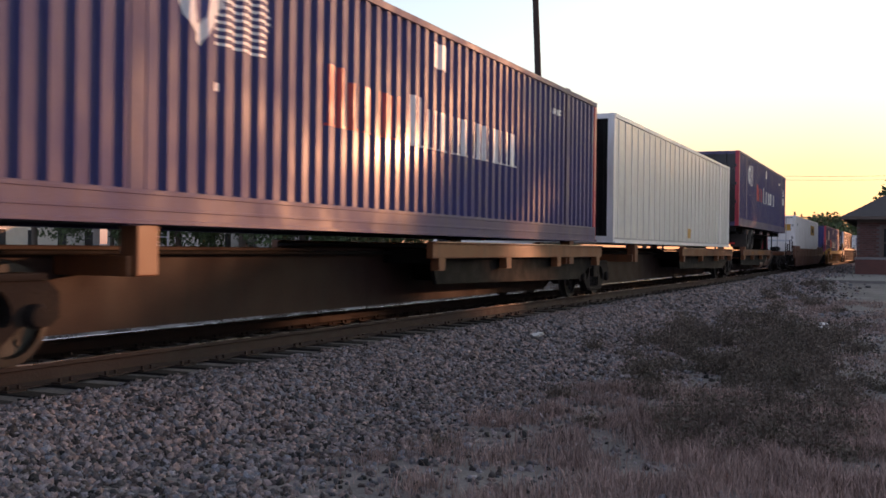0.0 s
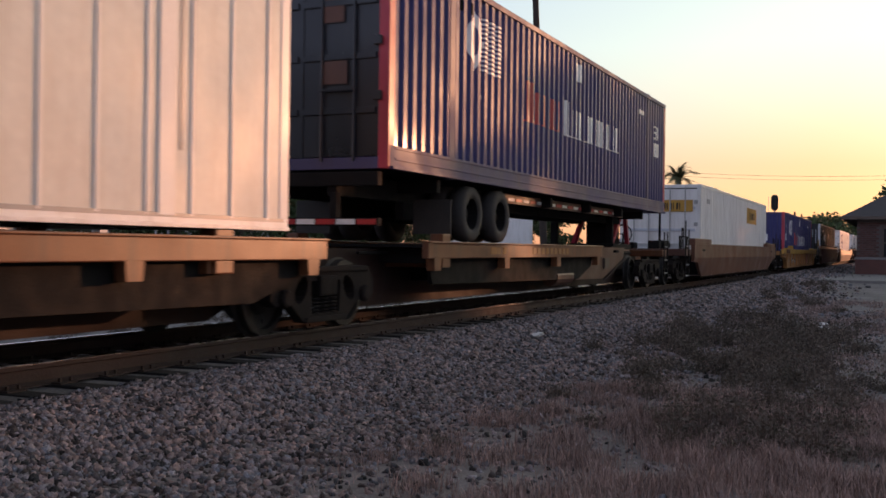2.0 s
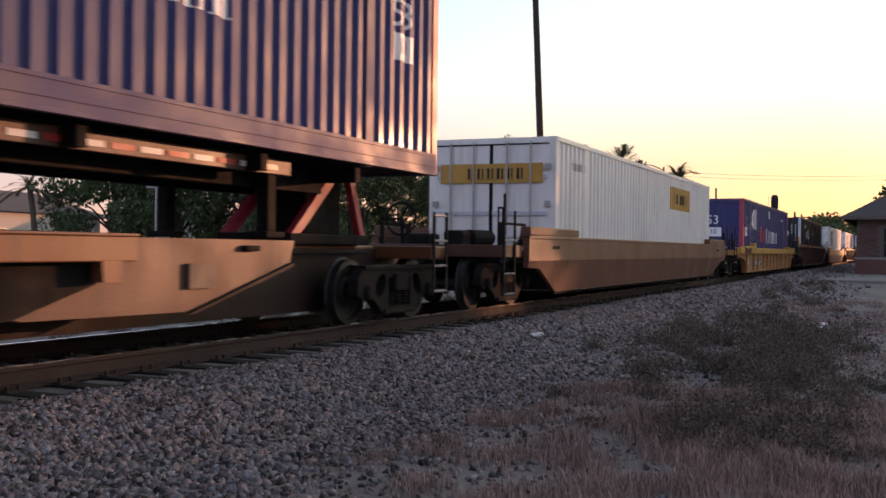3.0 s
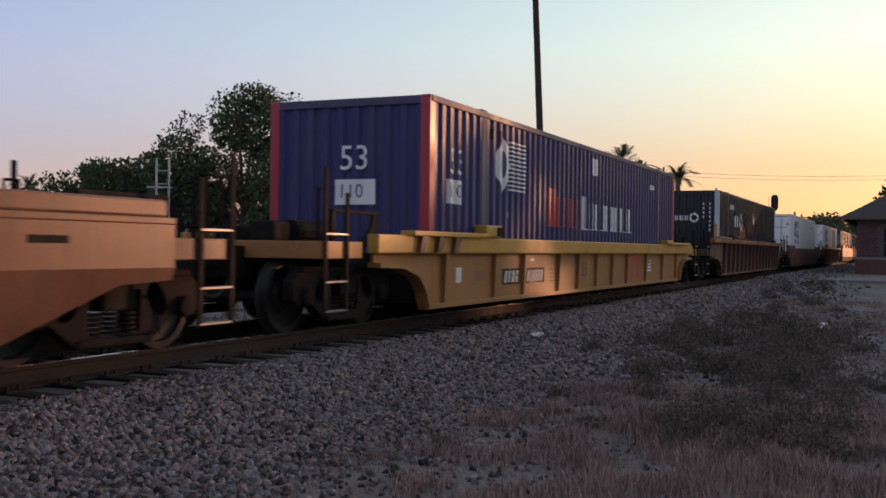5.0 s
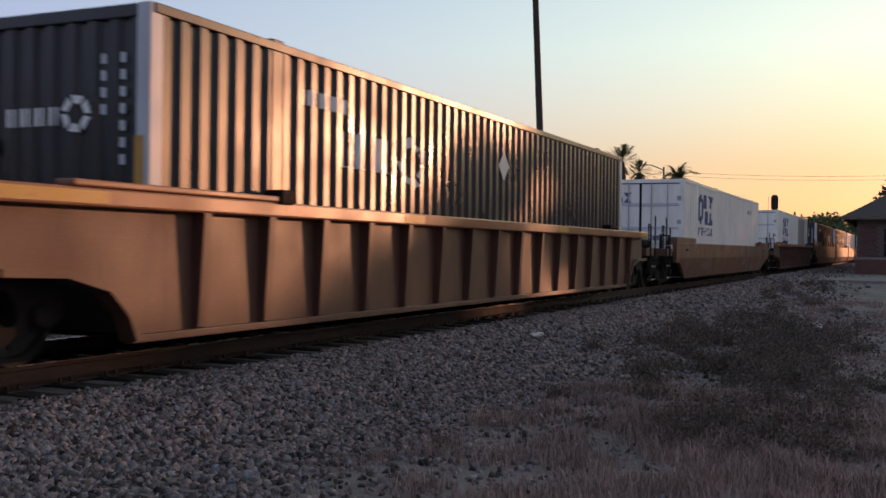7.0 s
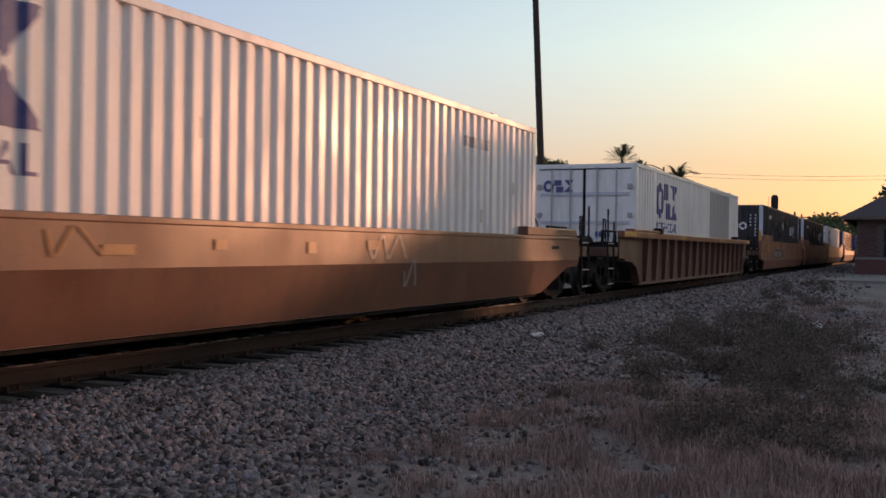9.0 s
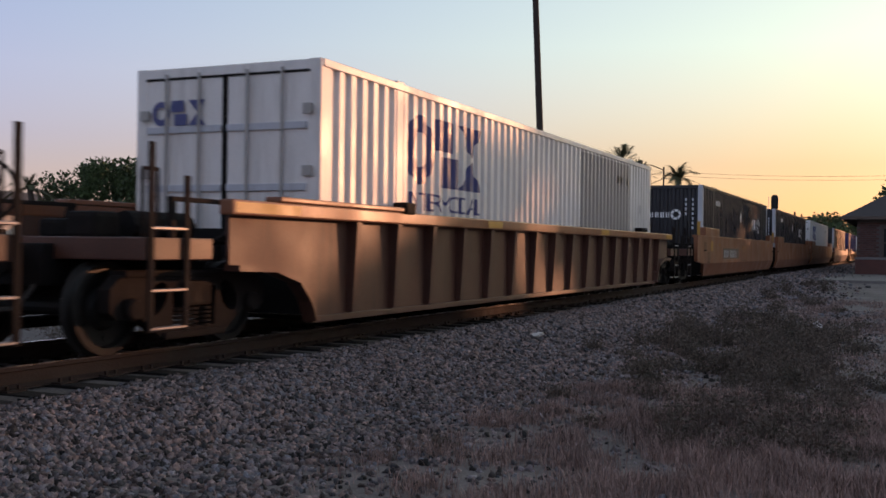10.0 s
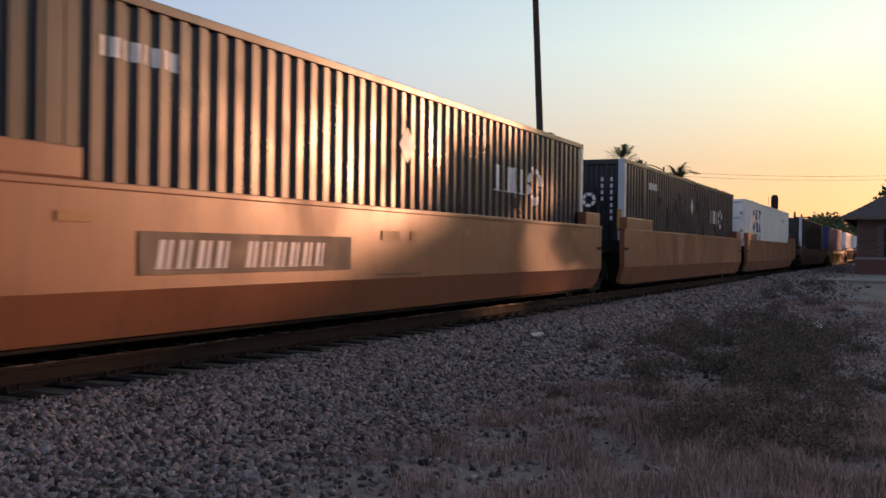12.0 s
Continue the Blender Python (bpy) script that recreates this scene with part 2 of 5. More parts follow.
def rib_depth(x, phase, pitch, depth):
    """How far a corrugated side stands back at x."""
    u = ((x - phase) / pitch) % 1.0
    if u < 0.36:
        return 0.0
    if u < 0.5:
        return depth * (u - 0.36) / 0.14
    if u < 0.86:
        return depth
    return depth * (1 - (u - 0.86) / 0.14)


def rib_breaks(a, b, phase, pitch):
    out = []
    k = math.floor((a - phase) / pitch) - 1
    while phase + k * pitch < b:
        for f in (0.0, 0.36, 0.5, 0.86):
            x = phase + (k + f) * pitch
            if a < x < b:
                out.append(x)
        k += 1
    return out


def corrugated(a, b, z0, z1, y, phase, pitch, depth, side):
    """A corrugated sheet in the x-z plane; side -1 faces -y."""
    bm = bmesh.new()
    xs = [a] + rib_breaks(a, b, phase, pitch) + [b]
    lo, hi = [], []
    for x in xs:
        yy = y - side * rib_depth(x, phase, pitch, depth)
        lo.append(bm.verts.new((x, yy, z0)))
        hi.append(bm.verts.new((x, yy, z1)))
    for i in range(len(xs) - 1):
        bm.faces.new((lo[i], lo[i + 1], hi[i + 1], hi[i]))
    return bm


def corrugated_end(x, y0, y1, z0, z1, pitch, depth):
    bm = bmesh.new()
    ys = [y0] + rib_breaks(y0, y1, y0, pitch) + [y1]
    lo, hi = [], []
    for y in ys:
        xx = x + rib_depth(y, y0, pitch, depth)
        lo.append(bm.verts.new((xx, y, z0)))
        hi.append(bm.verts.new((xx, y, z1)))
    for i in range(len(ys) - 1):
        bm.faces.new((lo[i], lo[i + 1], hi[i + 1], hi[i]))
    return bm


def flat_polys(polys):
    """Polygons in the x-z plane."""
    bm = bmesh.new()
    for p in polys:
        bm.faces.new([bm.verts.new((x, 0, z)) for x, z in p])
    return bm


def rect(x0, x1, z0, z1):
    return [(x0, z0), (x1, z0), (x1, z1), (x0, z1)]


def word_shapes(x0, x1, z0, z1, letters, seed, big_first=False, slant=0.0):
    """Plain bars of the size and weight of a painted word."""
    rng = random.Random(seed)
    w = (x1 - x0) / (letters + (0.5 if big_first else 0))
    out, x = [], x0
    for i in range(letters):
        ww = w * (1.5 if big_first and i == 0 else 1.0)
        top = z1 if (not big_first or i == 0) else z0 + (z1 - z0) * 0.8
        h = top - z0
        lean = 0.0 if not slant else slant * h
        for a, b in ((0.14, 0.14 + rng.uniform(0.24, 0.30)), (0.60, 0.60 + rng.uniform(0.13, 0.20))):
            out.append([(x + ww * (a - 0.07), z0 - h * 0.045), (x + ww * (b + 0.07), z0 - h * 0.045), (x + ww * (b + 0.07), z0 - 0.002), (x + ww * (a - 0.07), z0 - 0.002)])
            out.append([(x + ww * a, z0), (x + ww * b, z0), (x + ww * b + lean, top), (x + ww * a + lean, top)])
        x += ww
    return out


def number_text(text, size):
    """Built-in font as a flat bmesh in the x-z plane, lower left corner at the origin."""
    cu = bpy.data.curves.new("lettering", "FONT")
    cu.body, cu.size, cu.resolution_u = text, size, 3
    ob = bpy.data.objects.new("lettering", cu)
    me = bpy.data.meshes.new_from_object(ob)
    bm = bmesh.new()
    bm.from_mesh(me)
    bpy.data.objects.remove(ob)
    bpy.data.curves.remove(cu)
    bpy.data.meshes.remove(me)
    x0 = min(v.co.x for v in bm.verts)
    for v in bm.verts:
        v.co = Vector((v.co.x - x0, 0, v.co.y))
    return bm


def paint_side(name, bm, material, parent, phase, pitch, depth, label="", x=0.0, z=0.0, sx=1.0):
    """Lays flat shapes onto a corrugated side that faces -y, following its ribs."""
    for v in bm.verts:
        v.co = Vector((v.co.x * sx + x, 0, v.co.z + z))
    if depth:
        a, b = min(v.co.x for v in bm.verts), max(v.co.x for v in bm.verts)
        for c in rib_breaks(a, b, phase, pitch):
            bmesh.ops.bisect_plane(bm, geom=bm.verts[:] + bm.edges[:] + bm.faces[:], plane_co=(c, 0, 0), plane_no=(1, 0, 0))
    for v in bm.verts:
        v.co.y = -CW / 2 + (rib_depth(v.co.x, phase, pitch, depth) if depth else 0) - 0.004
    return part(name, bm, material, parent, label)


def paint_end(name, bm, material, parent, x, label=""):
    """Lays flat shapes onto the end wall that faces -x; shapes are read along -y."""
    for v in bm.verts:
        v.co = Vector((x, -v.co.x, v.co.z))
    return part(name, bm, material, parent, label)


def container(label, x0, zb, body, rail, post, style, group="containers on the train", zt=None, ends=("wall", "wall"), post_mid=None, roof_mat=None):
    """A 53-foot container: frame, sides, ends, roof and floor. Its base stands at zb."""
    c = thing("shipping_container", pose(x0, TRACK_Y, 0), label, "container", group)
    MOVERS.append((c, x0))
    z0, z1 = zb, zb + CH
    hw = CW / 2
    br = style.get("bottom_rail", 0.16)
    depth, pitch = style.get("depth", 0.045), style.get("pitch", PITCH_X)
    phase = 0.15
    pw = 0.17
    post_mid = post_mid or rail
    spans = ((pw, POST_A - 0.09), (POST_A + 0.09, POST_B - 0.09), (POST_B + 0.09, CL - pw)) if style.get("mid", True) else ((pw, CL - pw),)
    for s in (-1, 1):
        for a, b in spans:
            if style.get("sheet"):
                part("side_panel", boxes((a, b, s * (hw - 0.02) - 0.015, s * (hw - 0.02) + 0.015, z0 + br - 0.01, z1 - 0.1)), body, c)
            else:
                part("side_panel", corrugated(a - 0.02, b + 0.02, z0 + br - 0.01, z1 - 0.08, s * hw, phase, pitch, depth, s), body, c)
        part("bottom_rail", boxes((0.05, CL - 0.05, s * (hw - 0.03) - 0.04, s * (hw - 0.03) + 0.04, z0, z0 + br), (0.05, CL - 0.05, s * hw - 0.055, s * hw + 0.018, z0 - 0.005, z0 + 0.035), bev=0.006), rail, c)
        if br > 0.2:
            for zz in (z0 + br - 0.03, z0 + 0.13):
                part("rail_lip", boxes((0.18, CL - 0.18, s * hw - 0.02, s * hw + 0.026, zz - 0.016, zz + 0.016), bev=0.005), rail, c)
        part("top_rail", boxes((0.05, CL - 0.05, s * (hw - 0.02) - 0.04, s * (hw - 0.02) + 0.04, z1 - 0.09, z1), bev=0.008), rail, c)
        for x in (0, CL):
            sx = 1 if x == 0 else -1
            p = part("corner_post", boxes((min(x, x + sx * pw), max(x, x + sx * pw), s * (hw - 0.07) - 0.075, s * (hw - 0.07) + 0.075, z0, z1 + 0.003), bev=0.012), post, c)
        if style.get("mid", True):
            for x in (POST_A, POST_B):
                q = part("intermediate_post", boxes((x - 0.10, x + 0.10, s * (hw - 0.05) - 0.06, s * (hw - 0.05) + 0.06, z0 - 0.02, z1 + 0.01), bev=0.012), post_mid, c)
                part("corner_casting", boxes((x - 0.11, x + 0.11, s * (hw - 0.05) - 0.065, s * (hw - 0.05) + 0.065, z1 - 0.10, z1 + 0.03), bev=0.015), post_mid, q)
    part("roof", boxes((0.1, CL - 0.1, -hw + 0.03, hw - 0.03, z1 - 0.05, z1 - 0.01)), roof_mat or body, c)
    for y in ((0.0,) if ends[0] == "doors" else ()):
        part("door_gasket", boxes((-0.002, 0.012, y - 0.035, y + 0.035, z0 + 0.15, z1 - 0.12), (-0.002, 0.008, -hw + 0.13, hw - 0.13, z1 - 0.145, z1 - 0.115), bev=0.003), M_DARK, c)
    part("floor", boxes((0.1, CL - 0.1, -hw + 0.05, hw - 0.05, z0 + 0.04, z0 + 0.12)), M_DARK, c)
    for i, kind in enumerate(ends):
        x = 0.0 if i == 0 else CL
        s = 1 if i == 0 else -1
        part("end_header", boxes((min(x, x + s * 0.1), max(x, x + s * 0.1), -hw + 0.14, hw - 0.14, z1 - 0.12, z1 - 0.004), bev=0.008), rail, c)
        part("end_sill", boxes((min(x, x + s * 0.1), max(x, x + s * 0.1), -hw + 0.14, hw - 0.14, z0, z0 + 0.15), bev=0.008), rail, c)
        if kind == "wall":
            if i == 0:
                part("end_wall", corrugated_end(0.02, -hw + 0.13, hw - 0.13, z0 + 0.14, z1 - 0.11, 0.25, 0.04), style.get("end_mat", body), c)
            else:
                part("end_wall", boxes((CL - 0.06, CL - 0.02, -hw + 0.14, hw - 0.14, z0 + 0.15, z1 - 0.12)), body, c)
        else:
            for k in (-1, 1):
                ya, yb = (-hw + 0.145, -0.01) if k < 0 else (0.01, hw - 0.145)
                d = part("door", boxes((x + s * 0.03 - 0.02, x + s * 0.03 + 0.02, ya, yb, z0 + 0.16, z1 - 0.13), bev=0.006), body, c)
                ww = yb - ya
                for f in (0.30, 0.72):
                    yy = ya + f * ww
                    bm = bmesh.new()
                    rod(bm, (x - s * 0.03, yy, z0 + 0.1), (x - s * 0.03, yy, z1 - 0.08), 0.02)
                    part("lock_rod", bm, M_GREY if body in (M_WHITE, M_WHITE_GLOSS) else rail, d)
                for zz in (z0 + 0.75, z0 + 1.45, z0 + 2.15):
                    part("door_rib", boxes((x - s * 0.005 - 0.018, x - s * 0.005 + 0.018, ya + 0.03, yb - 0.03, zz - 0.04, zz + 0.04), bev=0.006), M_SILVER if body is M_WHITE else body, d)
                    yh = ya if k < 0 else yb
                    part("hinge", boxes((x - s * 0.03 - 0.02, x - s * 0.03 + 0.02, yh - 0.06, yh + 0.06, zz + 0.12, zz + 0.24), bev=0.01), M_GREY if body is M_WHITE else rail, d)
                part("door_handle", boxes((x - s * 0.06 - 0.015, x - s * 0.06 + 0.015, ya + 0.3 * ww, ya + 0.72 * ww, z0 + 1.0, z0 + 1.04), bev=0.005), rail, d)
    c["phase"] = 0
    return c, phase, pitch, depth


def blue_livery(c, ph, pi, de, z, front_numbers):
    """Marks of the blue containers; z is the base height."""
    o = z - 0.22
    # ringed globe shape and its fading stripes
    glob = [[(2.86 + dx, 2.36 + o + dz) for dx, dz in ((-0.36, 0), (-0.2, -0.26), (0.02, -0.46), (0.12, -0.3), (0.36, 0), (0.2, 0.26), (0.02, 0.46), (-0.2, 0.26))]]
    paint_side("lozenge_emblem", flat_polys(glob), M_LETTER, c, ph, pi, de, "white lozenge emblem")
    paint_side("emblem_core", flat_polys([[(2.85 + 0.12 * math.cos(a), 2.37 + o + 0.27 * math.sin(a)) for a in [2 * math.pi * k / 8 for k in range(8)]]]), M_LETTER_BLUE, c, ph, pi, de).location.y -= 0.003
    paint_side("emblem_stripe", flat_polys([rect(3.16 - 0.1 * abs(k - 5.5) / 5.5, 4.05 - 0.03 * abs(k - 5.5), 1.96 + o + 0.071 * k, 1.99 + o + 0.071 * k) for k in range(12)]), M_LETTER, c, ph, pi, de, "thin white stripes")
    paint_side("painted_word", flat_polys(word_shapes(5.1, 7.05, 1.45 + o, 2.12 + o, 5, 3, True)), M_RED_FADED, c, ph, pi, de, "faded red painted word")
    paint_side("painted_word", flat_polys(word_shapes(7.2, 11.4, 1.43 + o, 2.08 + o, 10, 8, True)), M_LETTER, c, ph, pi, de, "white painted word")
    paint_side("height_plate", flat_polys([rect(8.0, 8.5, 2.55 + o, 2.9 + o)]), M_LETTER, c, ph, pi, de)
    paint_side("painted_serial", flat_polys([rect(13.2 + 0.09 * k, 13.26 + 0.09 * k, 2.55 + o, 2.66 + o) for k in range(7)]), M_LETTER, c, ph, pi, de)
    paint_side("small_label", flat_polys([rect(3.05, 3.18, 1.52 + o, 1.60 + o)]), M_LETTER, c, ph, pi, de)
    xs = {0: (), 1: (0.72,), 2: (14.85,)}[front_numbers]
    for x in xs:
        paint_side("size_number", number_text("53", 0.52), M_LETTER, c, ph, pi, de, "white number 53", x=x, z=2.08 + o)
        paint_side("size_plate", flat_polys([rect(x - 0.05, x + 0.5, 1.64 + o, 1.99 + o)]), M_LETTER, c, ph, pi, de)
        b = paint_side("plate_number", number_text("110", 0.30), M_LETTER_BLUE, c, ph, pi, de, x=x, z=1.73 + o)
        b.location.y -= 0.003
    for x in (2.32, 2.66):
        paint_side("lashing_slot", flat_polys([rect(x, x + 0.06, 2.72 + o, 2.9 + o)]), M_DARK, c, ph, pi, de)


def dark_livery(c, ph, pi, de, z, mirrored):
    o = z - 0.22
    wx, dx = (3.3, 8.6) if mirrored else (11.3, 8.15)
    paint_side("painted_word", flat_polys(word_shapes(wx, wx + 1.5, 1.95 + o, 2.35 + o, 4, 5)), M_LETTER, c, ph, pi, de, "white painted word")
    star = []
    for k in range(8):
        a0, a1 = 2 * math.pi * k / 8, 2 * math.pi * (k + 0.8) / 8
        star.append([(wx + 1.95 + r * 1.1 * math.cos(a), 2.12 + o + r * math.sin(a)) for r, a in ((0.22, a0), (0.36 if k % 2 == 0 else 0.3, a0), (0.36 if k % 2 == 0 else 0.3, a1), (0.22, a1))])
    paint_side("ring_emblem", flat_polys(star), M_LETTER, c, ph, pi, de, "white open ring emblem")
    paint_side("diamond_placard", flat_polys([[(dx, 2.1 + o), (dx + 0.24, 2.34 + o), (dx, 2.58 + o), (dx - 0.24, 2.34 + o)]]), M_SILVER, c, ph, 9.0, 0.0, "reflective white diamond")
    paint_side("painted_serial", flat_polys([rect(2.5 + 0.13 * k, 2.58 + 0.13 * k, 2.55 + o, 2.72 + o) for k in range(8)]), M_LETTER, c, ph, pi, de)
    # end wall marks
    paint_end("diamond_placard", flat_polys([[(-0.75, 1.62 + o), (-0.5, 1.9 + o), (-0.75, 2.18 + o), (-1.0, 1.9 + o)]]), M_LETTER, c, 0.012, "white diamond")
    paint_end("painted_word", flat_polys(word_shapes(-0.42, 0.28, 2.08 + o, 2.24 + o, 4, 5)), M_LETTER, c, 0.012)
    paint_end("ring_emblem", flat_polys([[(0.45 + r * math.cos(a), 2.17 + o + r * math.sin(a)) for r, a in ((0.10, 2 * math.pi * k / 6), (0.18, 2 * math.pi * k / 6), (0.18, 2 * math.pi * (k + 0.8) / 6), (0.10, 2 * math.pi * (k + 0.8) / 6))] for k in range(6)]), M_LETTER, c, 0.012)
    paint_end("painted_serial", flat_polys([rect(0.74, 0.80, 2.6 + o - 0.15 * k, 2.69 + o - 0.15 * k) for k in range(4)] + [rect(0.96, 1.02, 2.6 + o - 0.15 * k, 2.69 + o - 0.15 * k) for k in range(7)]), M_SILVER, c, 0.012)
    for s in (-1, 1):
        part("reflective_tape", boxes((-0.004, 0.0, s * 1.19 - 0.05, s * 1.19 + 0.05, 1.45 + o, 1.95 + o)), M_YELLOW_BRIGHT, c)


def white_livery(c, ph, pi, de, z, doors):
    o = z - 0.22
    x0 = 2.2
    # a ring, two offset blocks and an hourglass, and a word below them

    def emblem(xa, za, w, h):
        n = 16
        ring = []
        for k in range(n):
            a0, a1 = 2 * math.pi * k / n, 2 * math.pi * (k + 1) / n
            ring.append([(xa + w * (0.165 + r * 0.165 * math.cos(a)), za + h * (0.5 + r * 0.5 * math.sin(a))) for r, a in ((1, a0), (1, a1), (0.5, a1), (0.5, a0))])
        mid = [rect(xa + w * 0.36, xa + w * 0.6, za + h * 0.54, za + h), rect(xa + w * 0.42, xa + w * 0.66, za, za + h * 0.46)]
        glass = [[(xa + w * 0.69, za + h), (xa + w * 0.845, za + h * 0.52), (xa + w, za + h)], [(xa + w * 0.69, za), (xa + w, za), (xa + w * 0.845, za + h * 0.48)]]
        return ring + mid + glass
    paint_side("blue_emblem", flat_polys(emblem(x0, 1.85 + o, 2.6, 0.95)), M_LETTER_BLUE, c, ph, pi, de, "bold faded blue emblem")
    b = number_text("INTERMODAL", 0.36)
    w = max(v.co.x for v in b.verts)
    paint_side("lettering", b, M_LETTER_BLUE, c, ph, pi, de, "blue painted word INTERMODAL", x=x0 + 0.04, z=1.5 + o, sx=2.52 / w)
    paint_side("painted_serial", flat_polys([rect(13.0 + 0.12 * k, 13.08 + 0.12 * k, 2.52 + o, 2.68 + o) for k in range(8) if k != 4]), M_GREY, c, ph, pi, de)
    for x, zz in ((6.7, 2.0), (15.0, 1.9), (13.6, 1.4), (12.6, 2.75), (12.9, 2.75)):
        paint_side("lashing_slot", flat_polys([rect(x, x + 0.07, zz + o, zz + 0.2 + o)]), M_GREY, c, ph, pi, de)
    if doors:
        paint_end("blue_emblem", flat_polys(emblem(-1.05, 2.42 + o, 0.78, 0.3)), M_LETTER_BLUE, c, -0.018)
        paint_end("painted_serial", flat_polys([rect(0.3 + 0.1 * k, 0.37 + 0.1 * k, 1.32 + o, 1.45 + o) for k in range(4)]), M_LETTER_BLUE, c, -0.06)


# ================= railway cars =================
WHEEL_R = 0.42
SPINNERS = []
_wheelset = None


def wheelset(parent, x):
    global _wheelset
    if _wheelset is None:
        bm = bmesh.new()
        rod(bm, (0, -0.9, 0), (0, 0.9, 0), 0.08, 12)
        for s in (-1, 1):
            prof = [(0.10, 0.66), (0.16, 0.66), (0.20, 0.70), (0.34, 0.71), (0.36, 0.675), (0.445, 0.68), (0.45, 0.70), (0.42, 0.72), (0.415, 0.81), (0.35, 0.815), (0.335, 0.765), (0.2, 0.745), (0.16, 0.80), (0.10, 0.80)]
            lathe_y(bm, [(r, s * y) for r, y in prof], 30)
        for k in range(6):
            a = k * math.pi / 3
            for s in (-1, 1):
                rod(bm, (0.27 * math.cos(a), s * 0.73, 0.27 * math.sin(a)), (0.27 * math.cos(a), s * 0.765, 0.27 * math.sin(a)), 0.03, 8)
        for s in (-1, 1):
            rod(bm, (0.05, s * 0.96, 0), (-0.05, s * 0.96, 0), 0.03, 6)
        me = bpy.data.meshes.new("wheelset")
        bmesh.ops.recalc_face_normals(bm, faces=bm.faces)
        bm.to_mesh(me)
        bm.free()
        me.materials.append(M_WHEEL)
        _wheelset = me
    ob = new("wheelset", _wheelset)
    ob.parent = parent
    ob.location = (x, 0, WHEEL_R)
    SPINNERS.append((ob, x))


_truck = []


def truck(car, x):
    """A two-axle freight truck: side frames, bolster, springs, wheelsets."""
    t = new("truck")
    t.empty_display_size = 0.2
    t.parent = car
    t.location = (x, 0, 0)
    if not _truck:
        side = bmesh.new()
        outline = [(-1.16, 0.60), (-1.02, 0.72), (-0.8, 0.765), (0.8, 0.765), (1.02, 0.72), (1.16, 0.60), (1.16, 0.40), (1.06, 0.33), (0.86, 0.36), (0.76, 0.34), (0.46, 0.13), (-0.46, 0.13), (-0.76, 0.34), (-0.86, 0.36), (-1.06, 0.33), (-1.16, 0.40)]
        holes = [[(q * 0.54 + 0.13 * math.cos(a) - q * 0.06 * math.sin(a), 0.50 + 0.155 * math.sin(a)) for a in [2 * math.pi * k / 14 for k in range(14)]] for q in (-1, 1)]
        holes.append([(-0.31, 0.22), (0.31, 0.22), (0.33, 0.60), (-0.33, 0.60)])
        loops = []
        for ring in [outline] + holes:
            vs = [side.verts.new((x, -0.07, z)) for x, z in ring]
            loops += [side.edges.new((vs[i], vs[(i + 1) % len(vs)])) for i in range(len(vs))]
        bmesh.ops.triangle_fill(side, use_beauty=True, use_dissolve=True, edges=loops)
        ext = bmesh.ops.extrude_face_region(side, geom=side.faces[:])
        bmesh.ops.translate(side, verts=[g for g in ext["geom"] if isinstance(g, bmesh.types.BMVert)], vec=(0, 0.14, 0))
        box(side, -1.0, 1.0, -0.10, 0.10, 0.70, 0.765, 0.02)
        box(side, -0.46, 0.46, -0.10, 0.10, 0.12, 0.19, 0.02)
        frame_me = bpy.data.meshes.new("side_frame")
        bmesh.ops.recalc_face_normals(side, faces=side.faces)
        side.to_mesh(frame_me)
        frame_me.materials.append(M_FRAME)
        bol = boxes((-0.2, 0.2, -1.12, 1.12, 0.42, 0.66), (-0.28, 0.28, -0.3, 0.3, 0.6, 0.78), bev=0.03)
        for s in (-1, 1):
            for k in (-0.22, -0.02, 0.18):
                for q in range(5):
                    rod(bol, (k + 0.02, s * 1.0, 0.21 + q * 0.042), (k + 0.02, s * 1.0, 0.235 + q * 0.042), 0.085, 10)
        bol_me = bpy.data.meshes.new("bolster")
        bmesh.ops.recalc_face_normals(bol, faces=bol.faces)
        bol.to_mesh(bol_me)
        bol_me.materials.append(M_STEEL)
        cap = bmesh.new()
        lathe_y(cap, [(0.10, 0.0), (0.105, -0.05), (0.08, -0.08), (0.02, -0.085)], 14)
        cap_me = bpy.data.meshes.new("bearing_cap")
        bmesh.ops.recalc_face_normals(cap, faces=cap.faces)
        cap.to_mesh(cap_me)
        cap_me.materials.append(M_FRAME)
        _truck.extend((frame_me, bol_me, cap_me))
    frame_me, bol_me, cap_me = _truck
    b = new("bolster", bol_me)
    b.parent = t
    for s in (-1, 1):
        f = new("side_frame", frame_me)
        f.parent = t
        f.location = (0, s * 1.0, 0)
        for k in (-0.9, 0.9):
            c = new("bearing_cap", cap_me)
            c.parent = t
            c.location, c.rotation_euler = (k, s * 1.06, WHEEL_R), (0, 0, 0 if s < 0 else math.pi)
    for k in (-0.9, 0.9):
        wheelset(t, k)


def ladder(car, x, y, z0, z1, material, w=0.42, steps=None, rung=None):
    """Two flat stiles and the rungs between them."""
    for k in (0, w):
        part("ladder_stile", boxes((x + k - 0.034, x + k + 0.034, y - 0.012, y + 0.012, z0, z1), bev=0.004), material, car)
    n = max(2, int((z1 - z0) / 0.32))
    for z in steps or [z0 + 0.05 + (z1 - z0 - 0.1) * i / n for i in range(n + 1)]:
        bm = bmesh.new()
        rod(bm, (x, y, z), (x + w, y, z), 0.018, 6)
        part("rung", bm, rung or M_RUNG, car)


